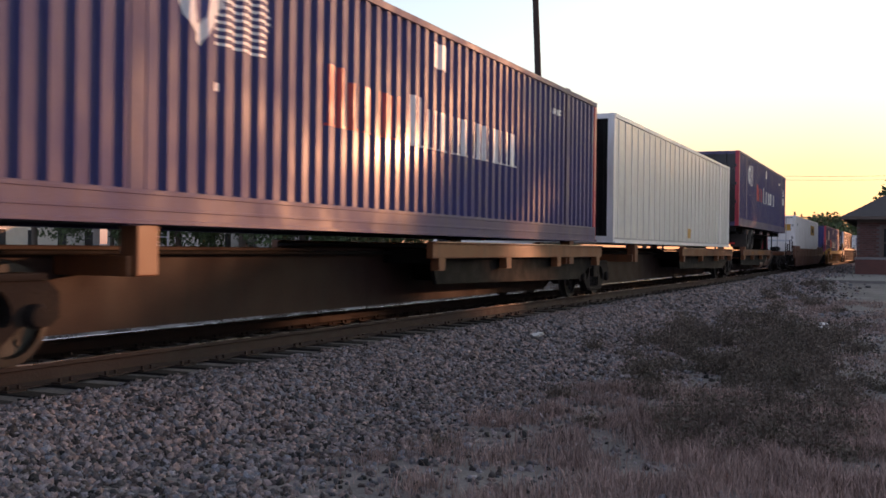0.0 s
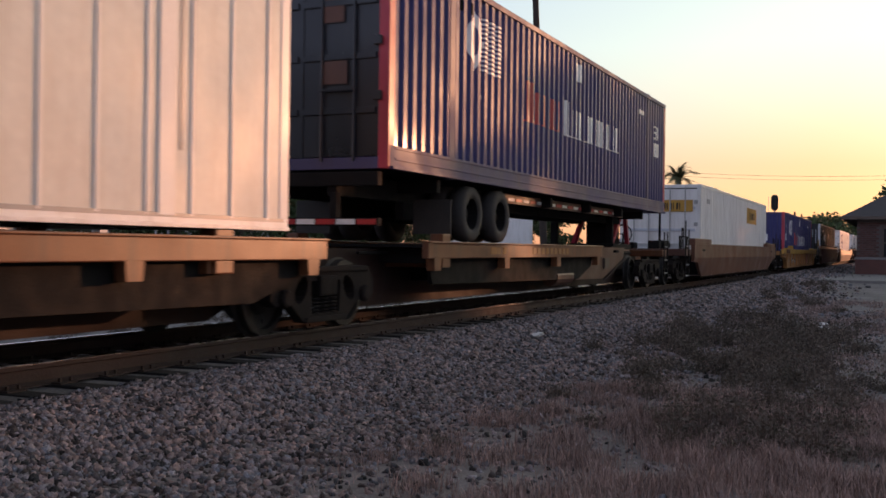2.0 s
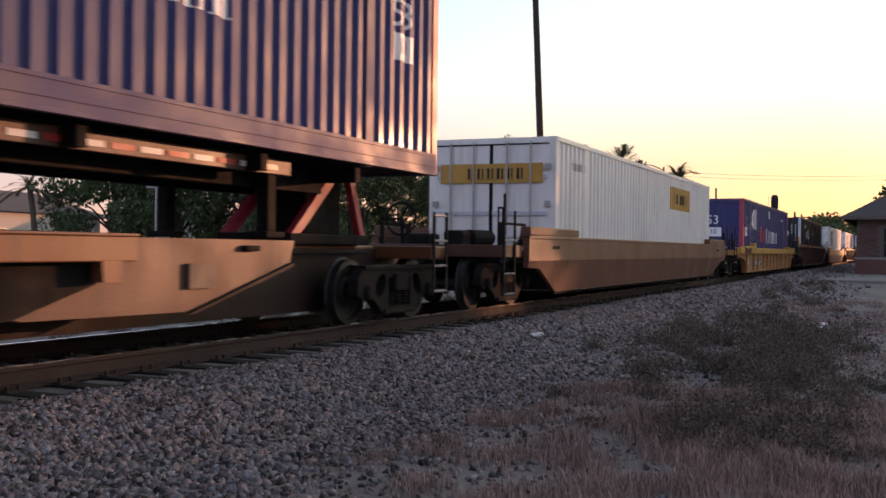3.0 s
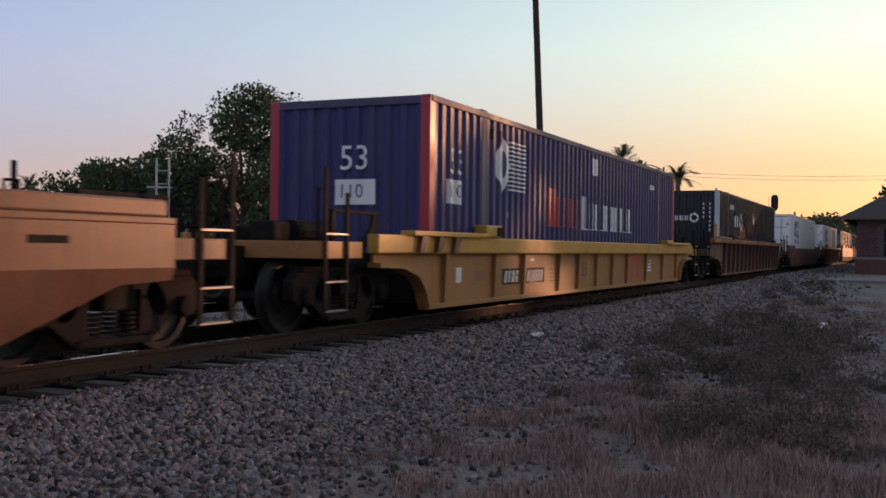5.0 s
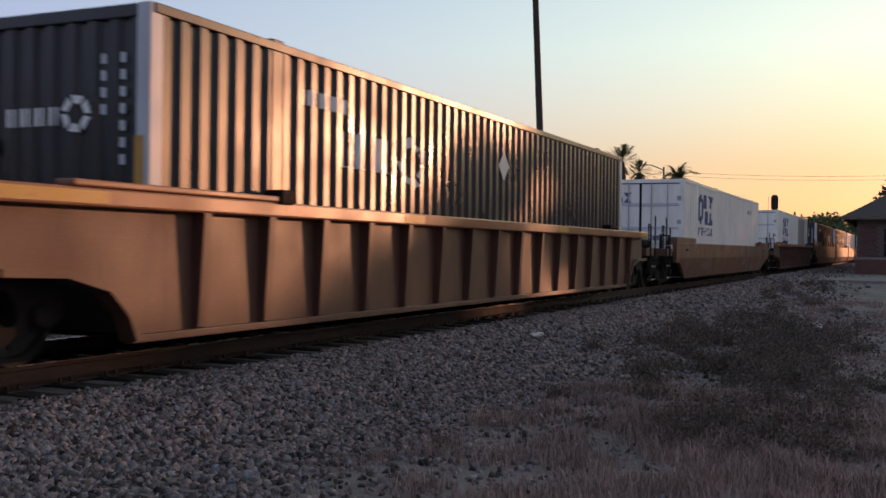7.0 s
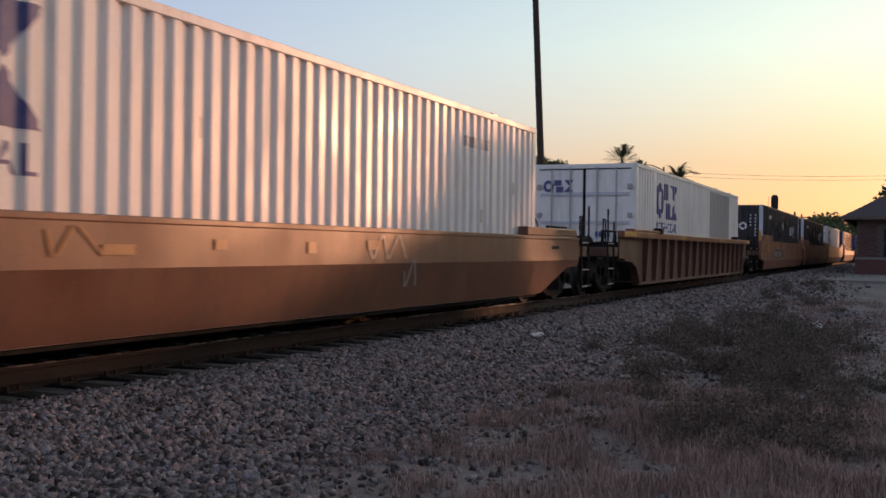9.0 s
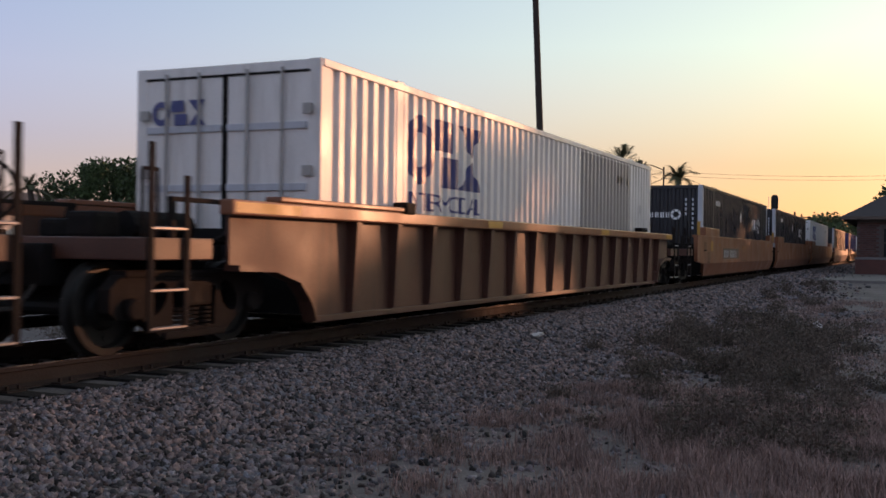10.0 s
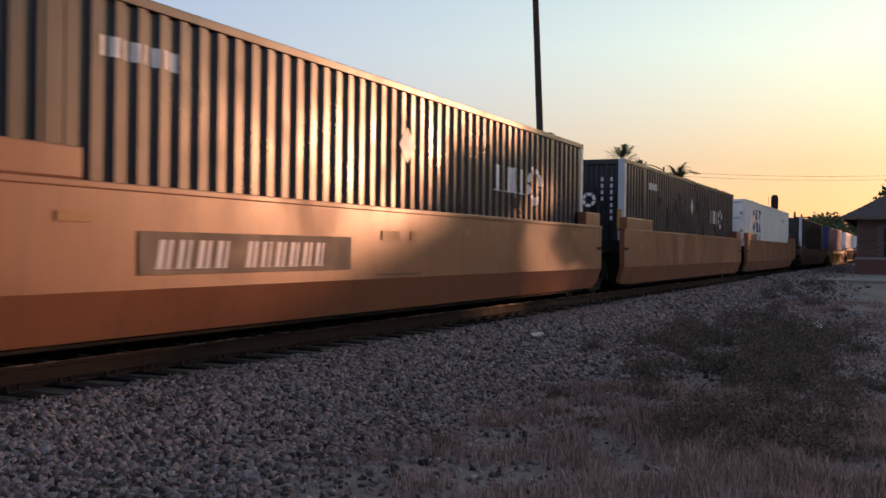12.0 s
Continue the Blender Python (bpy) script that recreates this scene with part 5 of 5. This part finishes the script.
def build_track():
    tr = thing("railway_track", pose(0, 0, 0), "rusty steel rails with polished heads on timber sleepers", "railway track", kind="structure")
    prof = [(-0.075, -0.18), (0.075, -0.18), (0.075, -0.165), (0.012, -0.14), (0.01, -0.045), (0.036, -0.034), (0.036, -0.008), (0.028, -0.001), (-0.028, -0.001), (-0.036, -0.008), (-0.036, -0.034), (-0.01, -0.045), (-0.012, -0.14), (-0.075, -0.165)]
    for s in (-1, 1):
        yc = TRACK_Y + s * 0.7535
        bm = bmesh.new()
        sweep_x(bm, [(yc + y, z) for y, z in prof], -60, 420)
        r = part("rail", bm, M_RAIL, tr)
        part("rail_head", boxes((-60, 420, yc - 0.027, yc + 0.027, -0.0012, 0.003)), M_TREAD, r, "polished running surface")
    bm = boxes((-0.115, 0.115, -1.3, 1.3, -0.36, -0.178), bev=0.012)
    me = bpy.data.meshes.new("sleeper")
    bm.to_mesh(me)
    bm.free()
    me.materials.append(M_TIE)
    pl = boxes((-0.1, 0.1, -0.9, -0.6, -0.179, -0.165), (-0.1, 0.1, 0.6, 0.9, -0.179, -0.165), *[(sx - 0.012, sx + 0.012, yy - 0.012, yy + 0.012, -0.17, -0.13) for sx in (-0.06, 0.06) for yy in (-0.85, -0.65, 0.65, 0.85)])
    pme = bpy.data.meshes.new("tie_plate")
    pl.to_mesh(pme)
    pl.free()
    pme.materials.append(M_RAIL)
    rng = random.Random(2)
    for k in range(-4, 236):
        x = 0.265 + k * 0.53
        t = new("sleeper", me)
        t.parent = tr
        t.matrix_local = pose(x + rng.uniform(-0.03, 0.03), TRACK_Y + rng.uniform(-0.05, 0.05), rng.uniform(-0.012, 0.006), 0, 0, rng.uniform(-1.2, 1.2))
        if k < 110:
            p = new("tie_plate", pme)
            p.parent = t


build_ground()
build_track()
build_ballast()
build_grass()


# ================= trees, palms, poles, signal, buildings =================
def ray_point(px, dist):
    """A ground spot at that bearing (degrees left of the track's direction) and distance."""
    a = radians(px)
    return dist * math.cos(a), dist * math.sin(a)


def tree(x, y, height, spread, label, seed, leaves=4200, leaf=0.16, group="trees behind the railway", low=0.22):
    rng = np.random.default_rng(seed)
    z0 = ground_z(x, y) - 0.1
    t = thing("broadleaf_tree", pose(x, y, z0), label, "tree", group)
    bm = bmesh.new()
    rod(bm, (0, 0, 0), (0.1, 0.05, height * 0.4), height * 0.028, 9, height * 0.018)
    tips = []
    for k in range(9):
        a = k * 2.4 + rng.uniform(-0.4, 0.4)
        zb = height * rng.uniform(0.25, 0.4)
        tip = Vector((math.cos(a) * spread * rng.uniform(0.35, 0.7), math.sin(a) * spread * rng.uniform(0.35, 0.7), height * rng.uniform(0.5, 0.85)))
        mid = Vector((0.1, 0.05, zb)).lerp(tip, 0.5) + Vector((0, 0, height * 0.04))
        rod(bm, (0.08, 0.04, zb), mid, height * 0.013, 6, height * 0.009)
        rod(bm, mid, tip, height * 0.009, 6, height * 0.003)
        tips += [tip, mid]
    part("trunk", bm, M_BARK, t)
    cl = []
    for k in range(64):
        u = rng.random()
        zz = height * (low + (0.98 - low) * u)
        env = spread * math.sqrt(max(0.05, 1 - ((u - 0.38) / 0.64) ** 2))
        a, r = rng.uniform(0, 2 * np.pi), env * math.sqrt(rng.random())
        cl.append((r * math.cos(a), r * math.sin(a), zz, spread * rng.uniform(0.14, 0.30)))
    cl = np.array(cl)
    idx = rng.integers(0, len(cl), leaves)
    d = rng.normal(0, 1, (leaves, 3))
    d /= np.linalg.norm(d, axis=1)[:, None]
    P = cl[idx, :3] + d * (cl[idx, 3] * rng.uniform(0.45, 1.1, leaves) ** 0.7)[:, None] * np.array([1, 1, 0.8])
    u = rng.normal(0, 1, (leaves, 3))
    u /= np.linalg.norm(u, axis=1)[:, None]
    w = np.cross(u, rng.normal(0, 1, (leaves, 3)))
    w /= np.linalg.norm(w, axis=1)[:, None]
    s = (leaf * rng.uniform(0.6, 1.5, leaves))[:, None]
    V = np.stack((P - u * s, P + w * s * 0.55, P + u * s, P - w * s * 0.55), 1).reshape(-1, 3)
    F = np.arange(leaves * 4).reshape(-1, 4)
    link_mesh("crown", from_arrays("crown", V, F), M_LEAF, t)
    return t


def palm(x, y, height, seed, label, fan=False, r=1.9):
    rng = np.random.default_rng(seed)
    z0 = ground_z(x, y) - 0.1
    t = thing("palm_tree", pose(x, y, z0), label, "palm", "palms behind the railway")
    bm = bmesh.new()
    pts = [Vector((0.3 * math.sin(k * 0.4), 0.1 * k, height * k / 6)) for k in range(7)]
    for a, b in zip(pts, pts[1:]):
        rod(bm, a, b, 0.17, 9, 0.15)
    part("trunk", bm, M_BARK, t)
    top = pts[-1]
    V, F = [], []
    for k in range(64 if fan else 24):
        a = k * 2.399
        el = rng.uniform(-0.6, 1.5) if fan else rng.uniform(0.0, 1.35)
        L = r * rng.uniform(0.8, 1.1)
        dirn = Vector((math.cos(a) * math.cos(el), math.sin(a) * math.cos(el), math.sin(el)))
        side = Vector((-math.sin(a), math.cos(a), 0))
        n = 12
        prev = None
        for i in range(n + 1):
            u = i / n
            p = top + dirn * L * u + Vector((0, 0, -1)) * (L * (0.15 if fan else 0.5) * u * u)
            if prev is not None:
                for q in (-1, 1):
                    ln = (0.55 if not fan else (0.9 * u)) * (1 - 0.5 * u) * L * 0.36
                    if fan and u < 0.45:
                        ln = 0.03
                    tip = p + side * q * ln + (dirn * 0.5 * ln) + Vector((0, 0, -0.45 * ln))
                    b = len(V)
                    V.extend((tuple(prev), tuple(p), tuple(tip), tuple(prev.lerp(tip, 0.5) + Vector((0, 0, 0.02)))))
                    F.append((b, b + 1, b + 2, b + 3))
            prev = p
    link_mesh("fronds", from_arrays("fronds", np.array(V), np.array(F)), M_PALM, t)


def build_background():
    # bearings are degrees left of the track's direction
    for b, d, h, s, sd, lab in ((35.2, 58, 9.9, 4.6, 1, "tall leafy tree with a ragged open top"), (32.0, 57, 7.7, 3.6, 2, "dense round green tree"), (38.6, 60, 7.3, 3.6, 3, "dense round green tree"), (42.0, 66, 6.2, 4.2, 4, "dark bushy tree in a row"), (29.5, 66, 7.0, 3.6, 7, "low dark tree behind the train"), (26.8, 70, 7.2, 3.4, 8, "low dark tree behind the train"), (23.8, 76, 7.6, 3.6, 9, "low dark tree behind the train"), (20.7, 84, 10.0, 3.8, 10, "low dark tree behind the train"), (18.3, 90, 9.0, 3.2, 21, "low dark tree behind the train")):
        x, y = ray_point(b, d)
        tree(x, y, h, s, lab, sd, leaves=15000, leaf=0.105)
    for k in range(9):
        x, y = 190 + 14 * k, 16 + 1.5 * (k % 3) - k * 2.6
        tree(x, y, 6.6 + (k * 37 % 5) * 0.5, 7.0, "far hazy green tree beyond the depot", 30 + k, leaves=2600, leaf=0.34, group="far trees", low=0.1)
    tree(86, -1.6, 8.5, 4.2, "leafy tree behind the depot roof", 50, leaves=5000, leaf=0.14, group="far trees")
    palm(*ray_point(14.1, 74), 7.6, 3, "cabbage palm with a dense fan crown", True, 1.5)
    palm(*ray_point(13.2, 76), 7.0, 4, "cabbage palm with a dense fan crown", True, 1.1)
    palm(*ray_point(11.2, 86), 7.3, 5, "feathery palm with drooping fronds", False, 2.6)
    palm(*ray_point(45.8, 62), 4.6, 6, "feathery palm with drooping fronds", False, 1.7)
    # leaning utility pole
    x, y = ray_point(18.62, 46)
    p = thing("utility_pole", pose(x, y, ground_z(x, y) - 0.2), "tall dark leaning timber utility pole", "utility pole")
    bm = bmesh.new()
    rod(bm, (0, 0, 0), (-0.05, 0.78, 16.5), 0.17, 14, 0.13)
    part("shaft", bm, M_POLE, p)
    # signal
    x, y = ray_point(6.55, 92)
    s = thing("railway_signal", pose(x, y, ground_z(x, y)), "black oval railway signal head on a slim mast", "signal")
    bm = bmesh.new()
    rod(bm, (0, 0, 0), (0, 0, 6.1), 0.07, 8)
    part("mast", bm, M_GALV, s)
    bm = bmesh.new()
    out = [(0.30 * math.cos(a), 5.45 + (0.38 if math.sin(a) > 0 else -0.38) + 0.30 * math.sin(a)) for a in [2 * math.pi * (k + 0.5) / 20 for k in range(20)]]
    a = [bm.verts.new((-0.12, u, v)) for u, v in out]
    b = [bm.verts.new((-0.08, u, v)) for u, v in out]
    bm.faces.new(a), bm.faces.new(b[::-1])
    for i in range(20):
        bm.faces.new((a[i], b[i], b[(i + 1) % 20], a[(i + 1) % 20]))
    head = part("signal_head", bm, M_SIGNAL, s, "black oval backing plate")
    for zz in (5.15, 5.45, 5.75):
        bm = bmesh.new()
        rod(bm, (-0.12, 0, zz), (-0.42, 0, zz - 0.02), 0.12, 12)
        part("hood", bm, M_SIGNAL, head)
    ladder(s, -0.1, 0.5, 3.6, 6.0, M_GALV, 0.4)
    part("platform", boxes((-0.3, 0.3, 0.1, 0.75, 4.35, 4.4)), M_GALV, s)
    # second small mast with crossarms
    x, y = ray_point(5.55, 104)
    s = thing("crossing_mast", pose(x, y, ground_z(x, y)), "far dark mast with short crossarms", "mast")
    bm = bmesh.new()
    rod(bm, (0, 0, 0), (0, 0, 5.1), 0.10, 8)
    part("mast", bm, M_POLE, s)
    part("crossarm", boxes((-0.06, 0.06, -1.5, 0.1, 4.55, 4.65), (-0.06, 0.06, -0.7, -0.55, 4.0, 4.9), (-0.06, 0.06, -1.35, -1.2, 4.1, 4.7), bev=0.01), M_POLE, s)
    # street lamp
    x, y = ray_point(12.3, 80)
    s = thing("street_lamp", pose(x, y, ground_z(x, y)), "slim street lamp with a curved arm", "street lamp")
    bm = bmesh.new()
    rod(bm, (0, 0, 0), (0, 0, 7.6), 0.08, 8, 0.06)
    part("pole", bm, M_POLE, s)
    bm = bmesh.new()
    rod(bm, (0, 0, 7.35), (-0.2, 0.9, 7.75), 0.04, 6)
    rod(bm, (-0.2, 0.9, 7.75), (-0.3, 1.5, 7.78), 0.035, 6)
    part("arm", bm, M_POLE, s)
    part("lamp_head", boxes((-0.42, -0.2, 1.3, 1.8, 7.7, 7.82), bev=0.03), M_GALV, s)
    # post
    x, y = ray_point(9.55, 70)
    s = thing("marker_post", pose(x, y, ground_z(x, y)), "slim dark post behind the train", "post")
    bm = bmesh.new()
    rod(bm, (0, 0, 0), (0, 0, 5.4), 0.06, 8)
    part("shaft", bm, M_POLE, s)
    # lattice mast
    x, y = ray_point(39.45, 34)
    s = thing("lattice_mast", pose(x, y, ground_z(x, y), 0, 0, -50), "narrow pale steel lattice mast behind the track", "mast")
    for q in (-0.19, 0.19):
        bm = bmesh.new()
        rod(bm, (q, 0, 0), (q, 0, 4.25), 0.035, 8)
        part("stile", bm, M_GALV, s)
    for k in range(9):
        bm = bmesh.new()
        rod(bm, (-0.19, 0, 0.5 + 0.42 * k), (0.19, 0, 0.5 + 0.42 * k), 0.02, 6)
        part("rung", bm, M_GALV, s)
    part("bracket", boxes((-0.5, 0.3, -0.03, 0.03, 3.3, 3.36), bev=0.01), M_GALV, s)
    # parked box van
    x, y = ray_point(22.2, 47)
    v = thing("box_van", pose(x, y, ground_z(x, y), 0, 0, 112), "parked white box van behind the railway", "van")
    part("cargo_body", boxes((-2.3, 1.2, -1.0, 1.0, 0.65, 2.85), bev=0.05), M_WHITE, v)
    part("cab", prism(bmesh.new(), [(1.22, 0.5), (2.9, 0.5), (2.9, 1.15), (2.45, 1.3), (1.9, 2.1), (1.22, 2.15)], -0.92, 0.92), M_WHITE, v)
    part("chassis", boxes((-2.2, 2.7, -0.7, 0.7, 0.4, 0.66)), M_DARK, v)
    for q in (-1, 1):
        part("side_window", prism(bmesh.new(), [(1.4, 1.35), (2.2, 1.35), (1.85, 1.95), (1.4, 1.98)], q * 0.925 - 0.004, q * 0.925 + 0.004), M_GLASS_DARK, v)
        for xx in (-1.5, 2.1):
            bm = bmesh.new()
            lathe_y(bm, [(0.2, q * 0.72), (0.36, q * 0.74), (0.38, q * 0.8), (0.38, q * 0.9), (0.33, q * 0.95), (0.2, q * 0.93)], 18, xx, 0.38)
            part("wheel", bm, M_RUBBER, v)
    # overhead wires
    for q, zz in enumerate((7.75, 8.15)):
        x0, y0 = ray_point(14.0, 92 + q)
        x1, y1 = ray_point(-3.0, 100 + q)
        bm = bmesh.new()
        pts = [Vector((x0 + (x1 - x0) * k / 10, y0 + (y1 - y0) * k / 10, zz - 0.5 * (1 - (k / 5 - 1) ** 2))) for k in range(11)]
        for a, b in zip(pts, pts[1:]):
            rod(bm, a, b, 0.012, 5)
        tagged(part("overhead_wire", bm, M_POLE), "thin dark overhead wire across the sky", "wire", "overhead wires")
    # low pale buildings far behind the tracks
    for b, d, w, h, lab in ((47.5, 82, 14, 3.4, "low pale stucco house behind the tracks"), (38.0, 88, 12, 3.2, "low pale stucco house behind the tracks"), (30.5, 92, 14, 3.4, "low pale stucco house behind the tracks")):
        x, y = ray_point(b, d)
        hs = thing("low_house", pose(x, y, ground_z(x, y), 0, 0, 12), lab, "house", "houses behind the tracks")
        part("wall", boxes((-w / 2, w / 2, -4, 4, 0, h)), M_STUCCO, hs)
        bm = bmesh.new()
        vs = [bm.verts.new(v) for v in ((-w / 2 - 0.5, -4.6, h), (w / 2 + 0.5, -4.6, h), (w / 2 + 0.5, 4.6, h), (-w / 2 - 0.5, 4.6, h), (-w / 2 + 3, 0, h + 1.7), (w / 2 - 3, 0, h + 1.7))]
        for f in ((0, 1, 5, 4), (1, 2, 5), (2, 3, 4, 5), (3, 0, 4), (3, 2, 1, 0)):
            bm.faces.new([vs[i] for i in f])
        part("roof", bm, M_SHINGLE, hs)
        for k in range(4):
            xx = -w / 2 + 1.6 + k * (w - 3.2) / 3
            wi = part("window", boxes((xx - 0.55, xx + 0.55, -4.03, -3.97, 0.9, 2.2)), M_GLASS_DARK, hs)
            part("lintel", boxes((xx - 0.62, xx + 0.62, -4.05, -4.0, 2.2, 2.28)), M_WHITE, wi)
            part("sill", boxes((xx - 0.62, xx + 0.62, -4.05, -4.0, 0.82, 0.9)), M_WHITE, wi)
    # unseen street-side trees in line with the low sun; the low row is added to shade the rails
    for k, (x, y, h, sp) in enumerate(((78.6, -24, 11.0, 3.6), (83, -22, 11.6, 4.6), (90, -25, 13.0, 5.4), (96, -21, 12.0, 5.0), (103, -19, 12.6, 5.4), (114, -16, 12.2, 5.2), (124, -20, 13.0, 6.0),
                                       (70, -24.5, 7.0, 4.2), (67, -29, 7.7, 4.4), (59, -32, 8.4, 4.4), (52, -34, 8.7, 4.6), (45, -37, 9.3, 4.6), (38, -40, 9.8, 4.8), (31, -42, 10.2, 4.8))):
        tree(x, y, h, sp, "unseen street tree placed to block the low sun", 70 + k, leaves=8000, leaf=0.27, group="street trees", low=0.06)
    # unseen trees added behind the camera, to darken the end walls' reflections
    for k, (x, y) in enumerate(((-26, 30), (-32, 21), (-30, 11), (-35, 1), (-31, -9), (-27, -18), (-20, 38))):
        tree(x, y, 10.5 + (k % 3), 5.5, "unseen leafy tree added behind the camera to block sky light", 140 + k, leaves=4200, leaf=0.42, group="street trees", low=0.04)
    # unseen far belt, added so the train's sides mirror less bright sky
    for k, (x, y) in enumerate(((138, -31), (150, -28), (163, -34), (172, -10), (186, -14), (200, -8), (178, -42))):
        tree(x, y, 13.5 + (k % 3), 8.5, "unseen tall tree added to darken reflections in the train", 120 + k, leaves=4600, leaf=0.5, group="street trees", low=0.04)


def build_depot():
    X0, Y1 = 65.0, 2.85
    LEN, WID = 30.0, 9.0
    zb, ze = -0.32, 3.1
    d = thing("railway_depot", pose(X0, Y1, zb), "dark red-brick railway depot with a wide hipped shingle roof", "depot")
    h = ze - zb
    part("wall", boxes((0, LEN, -WID, 0, 0, h)), M_MORTAR, d)
    part("water_table", boxes((-0.12, LEN + 0.12, -WID - 0.12, 0.12, 0.95, 1.08), bev=0.02), M_CONCRETE, d, "pale stone ledge")
    part("plinth", boxes((-0.08, LEN + 0.08, -WID - 0.08, 0.08, 0.0, 0.95)), M_BRICK, d)
    ov, rise = 0.85, 0.58
    run = WID / 2 + ov
    bm = bmesh.new()
    vs = [bm.verts.new(v) for v in ((-ov, -WID - ov, h), (LEN + ov, -WID - ov, h), (LEN + ov, ov, h), (-ov, ov, h), (-ov + run, -WID / 2, h + run * rise), (LEN + ov - run, -WID / 2, h + run * rise))]
    for f in ((0, 1, 5, 4), (1, 2, 5), (2, 3, 4, 5), (3, 0, 4), (3, 2, 1, 0)):
        bm.faces.new([vs[i] for i in f])
    roof = part("roof", bm, M_SHINGLE, d)
    part("fascia", boxes((-ov - 0.02, -ov + 0.03, -WID - ov, ov, h - 0.16, h + 0.02), (-ov, LEN + ov, ov - 0.03, ov + 0.02, h - 0.16, h + 0.02)), M_PAINT_TRIM, d)
    for yy in (-2.0, -4.6):
        w = part("window", boxes((-0.03, 0.04, yy - 0.55, yy + 0.55, 1.1, 2.75)), M_GLASS_DARK, d)
        part("frame", boxes((-0.07, -0.01, yy - 0.65, yy - 0.55, 1.08, 2.85), (-0.07, -0.01, yy + 0.55, yy + 0.65, 1.08, 2.85), (-0.07, -0.01, yy - 0.55, yy + 0.55, 2.75, 2.85), (-0.06, -0.01, yy - 0.03, yy + 0.03, 1.1, 2.75), (-0.06, -0.01, yy - 0.55, yy + 0.55, 1.9, 1.96)), M_PAINT_TRIM, w)
    # bricks of the end wall above the ledge
    bme = bpy.data.meshes.new("brick")
    bm = boxes((-0.012, 0.004, -0.14, 0.14, 0.0, 0.10))
    bm.to_mesh(bme)
    bm.free()
    bme.materials.append(M_BRICK)
    for r in range(16):
        for k in range(16):
            yy = -0.16 - k * 0.30 - (0.15 if r % 2 else 0)
            z = 1.12 + r * 0.125
            if any(abs(yy - w) < 0.8 for w in (-2.0, -4.6)) and z < 2.9:
                continue
            b = new("brick", bme)
            b.parent = d
            b.location = (0, yy, z)
    pl = boxes((50, 110, -12, 3.9, -0.5, -0.22), bev=0.03)
    tagged(part("platform", pl, M_CONCRETE), "low weathered concrete platform beside the depot", "platform", kind="structure")


build_background()
build_depot()


# ================= litter =================
def litter(name, label, x, y, size, seed):
    rng = random.Random(seed)
    bm = bmesh.new()
    bmesh.ops.create_icosphere(bm, subdivisions=2, radius=size)
    for v in bm.verts:
        v.co = Vector((v.co.x, v.co.y, v.co.z * 0.8)) * rng.uniform(0.65, 1.25)
    me = bpy.data.meshes.new(name)
    bm.to_mesh(me)
    bm.free()
    ob = link_mesh(name, me, M_LITTER)
    ob.matrix_world = pose(x, y, ground_z(x, y) + size * 0.7)
    return tagged(ob, label, "litter")


bag = litter("plastic_bag", "crumpled white plastic bag on the dry grass", 22.0, 1.57, 0.125, 1)
for dx, sd in ((0.0, 2), (0.35, 3)):
    o = litter("paper_scrap", "small white scrap of paper on the ballast", 14.6 + dx, 5.08 + dx * 0.1, 0.085, sd)
    o.location.z += 0.02
    o.scale = (1.3, 1.0, 0.4)


# ================= movement =================
def motions():
    for ob, x0 in MOVERS:
        walk(ob, [(0, pose(x0, TRACK_Y, 0)), (6, pose(x0 - SPEED * 6, TRACK_Y, 0)), (12, pose(x0 - SPEED * 12, TRACK_Y, 0))])
    step = math.degrees(SPEED / FPS / WHEEL_R)
    turns = [(i / FPS, -step * i) for i in range(12 * FPS + 1)]
    for ob, x in SPINNERS:
        walk(ob, [(t, pose(x, 0, WHEEL_R, 0, a, 0)) for t, a in turns])
    z = ground_z(22.0, 1.57) + 0.07
    walk(bag, [(0, pose(22.0, 1.57, z, 0, 0, 0)), (5.0, pose(22.0, 1.57, z, 0, 0, 0)), (5.2, pose(21.9, 1.62, z + 0.07, 30, 20, 30)), (5.4, pose(21.9, 1.69, z, 50, 40, 50)), (12, pose(21.9, 1.69, z, 50, 40, 50))])


motions()
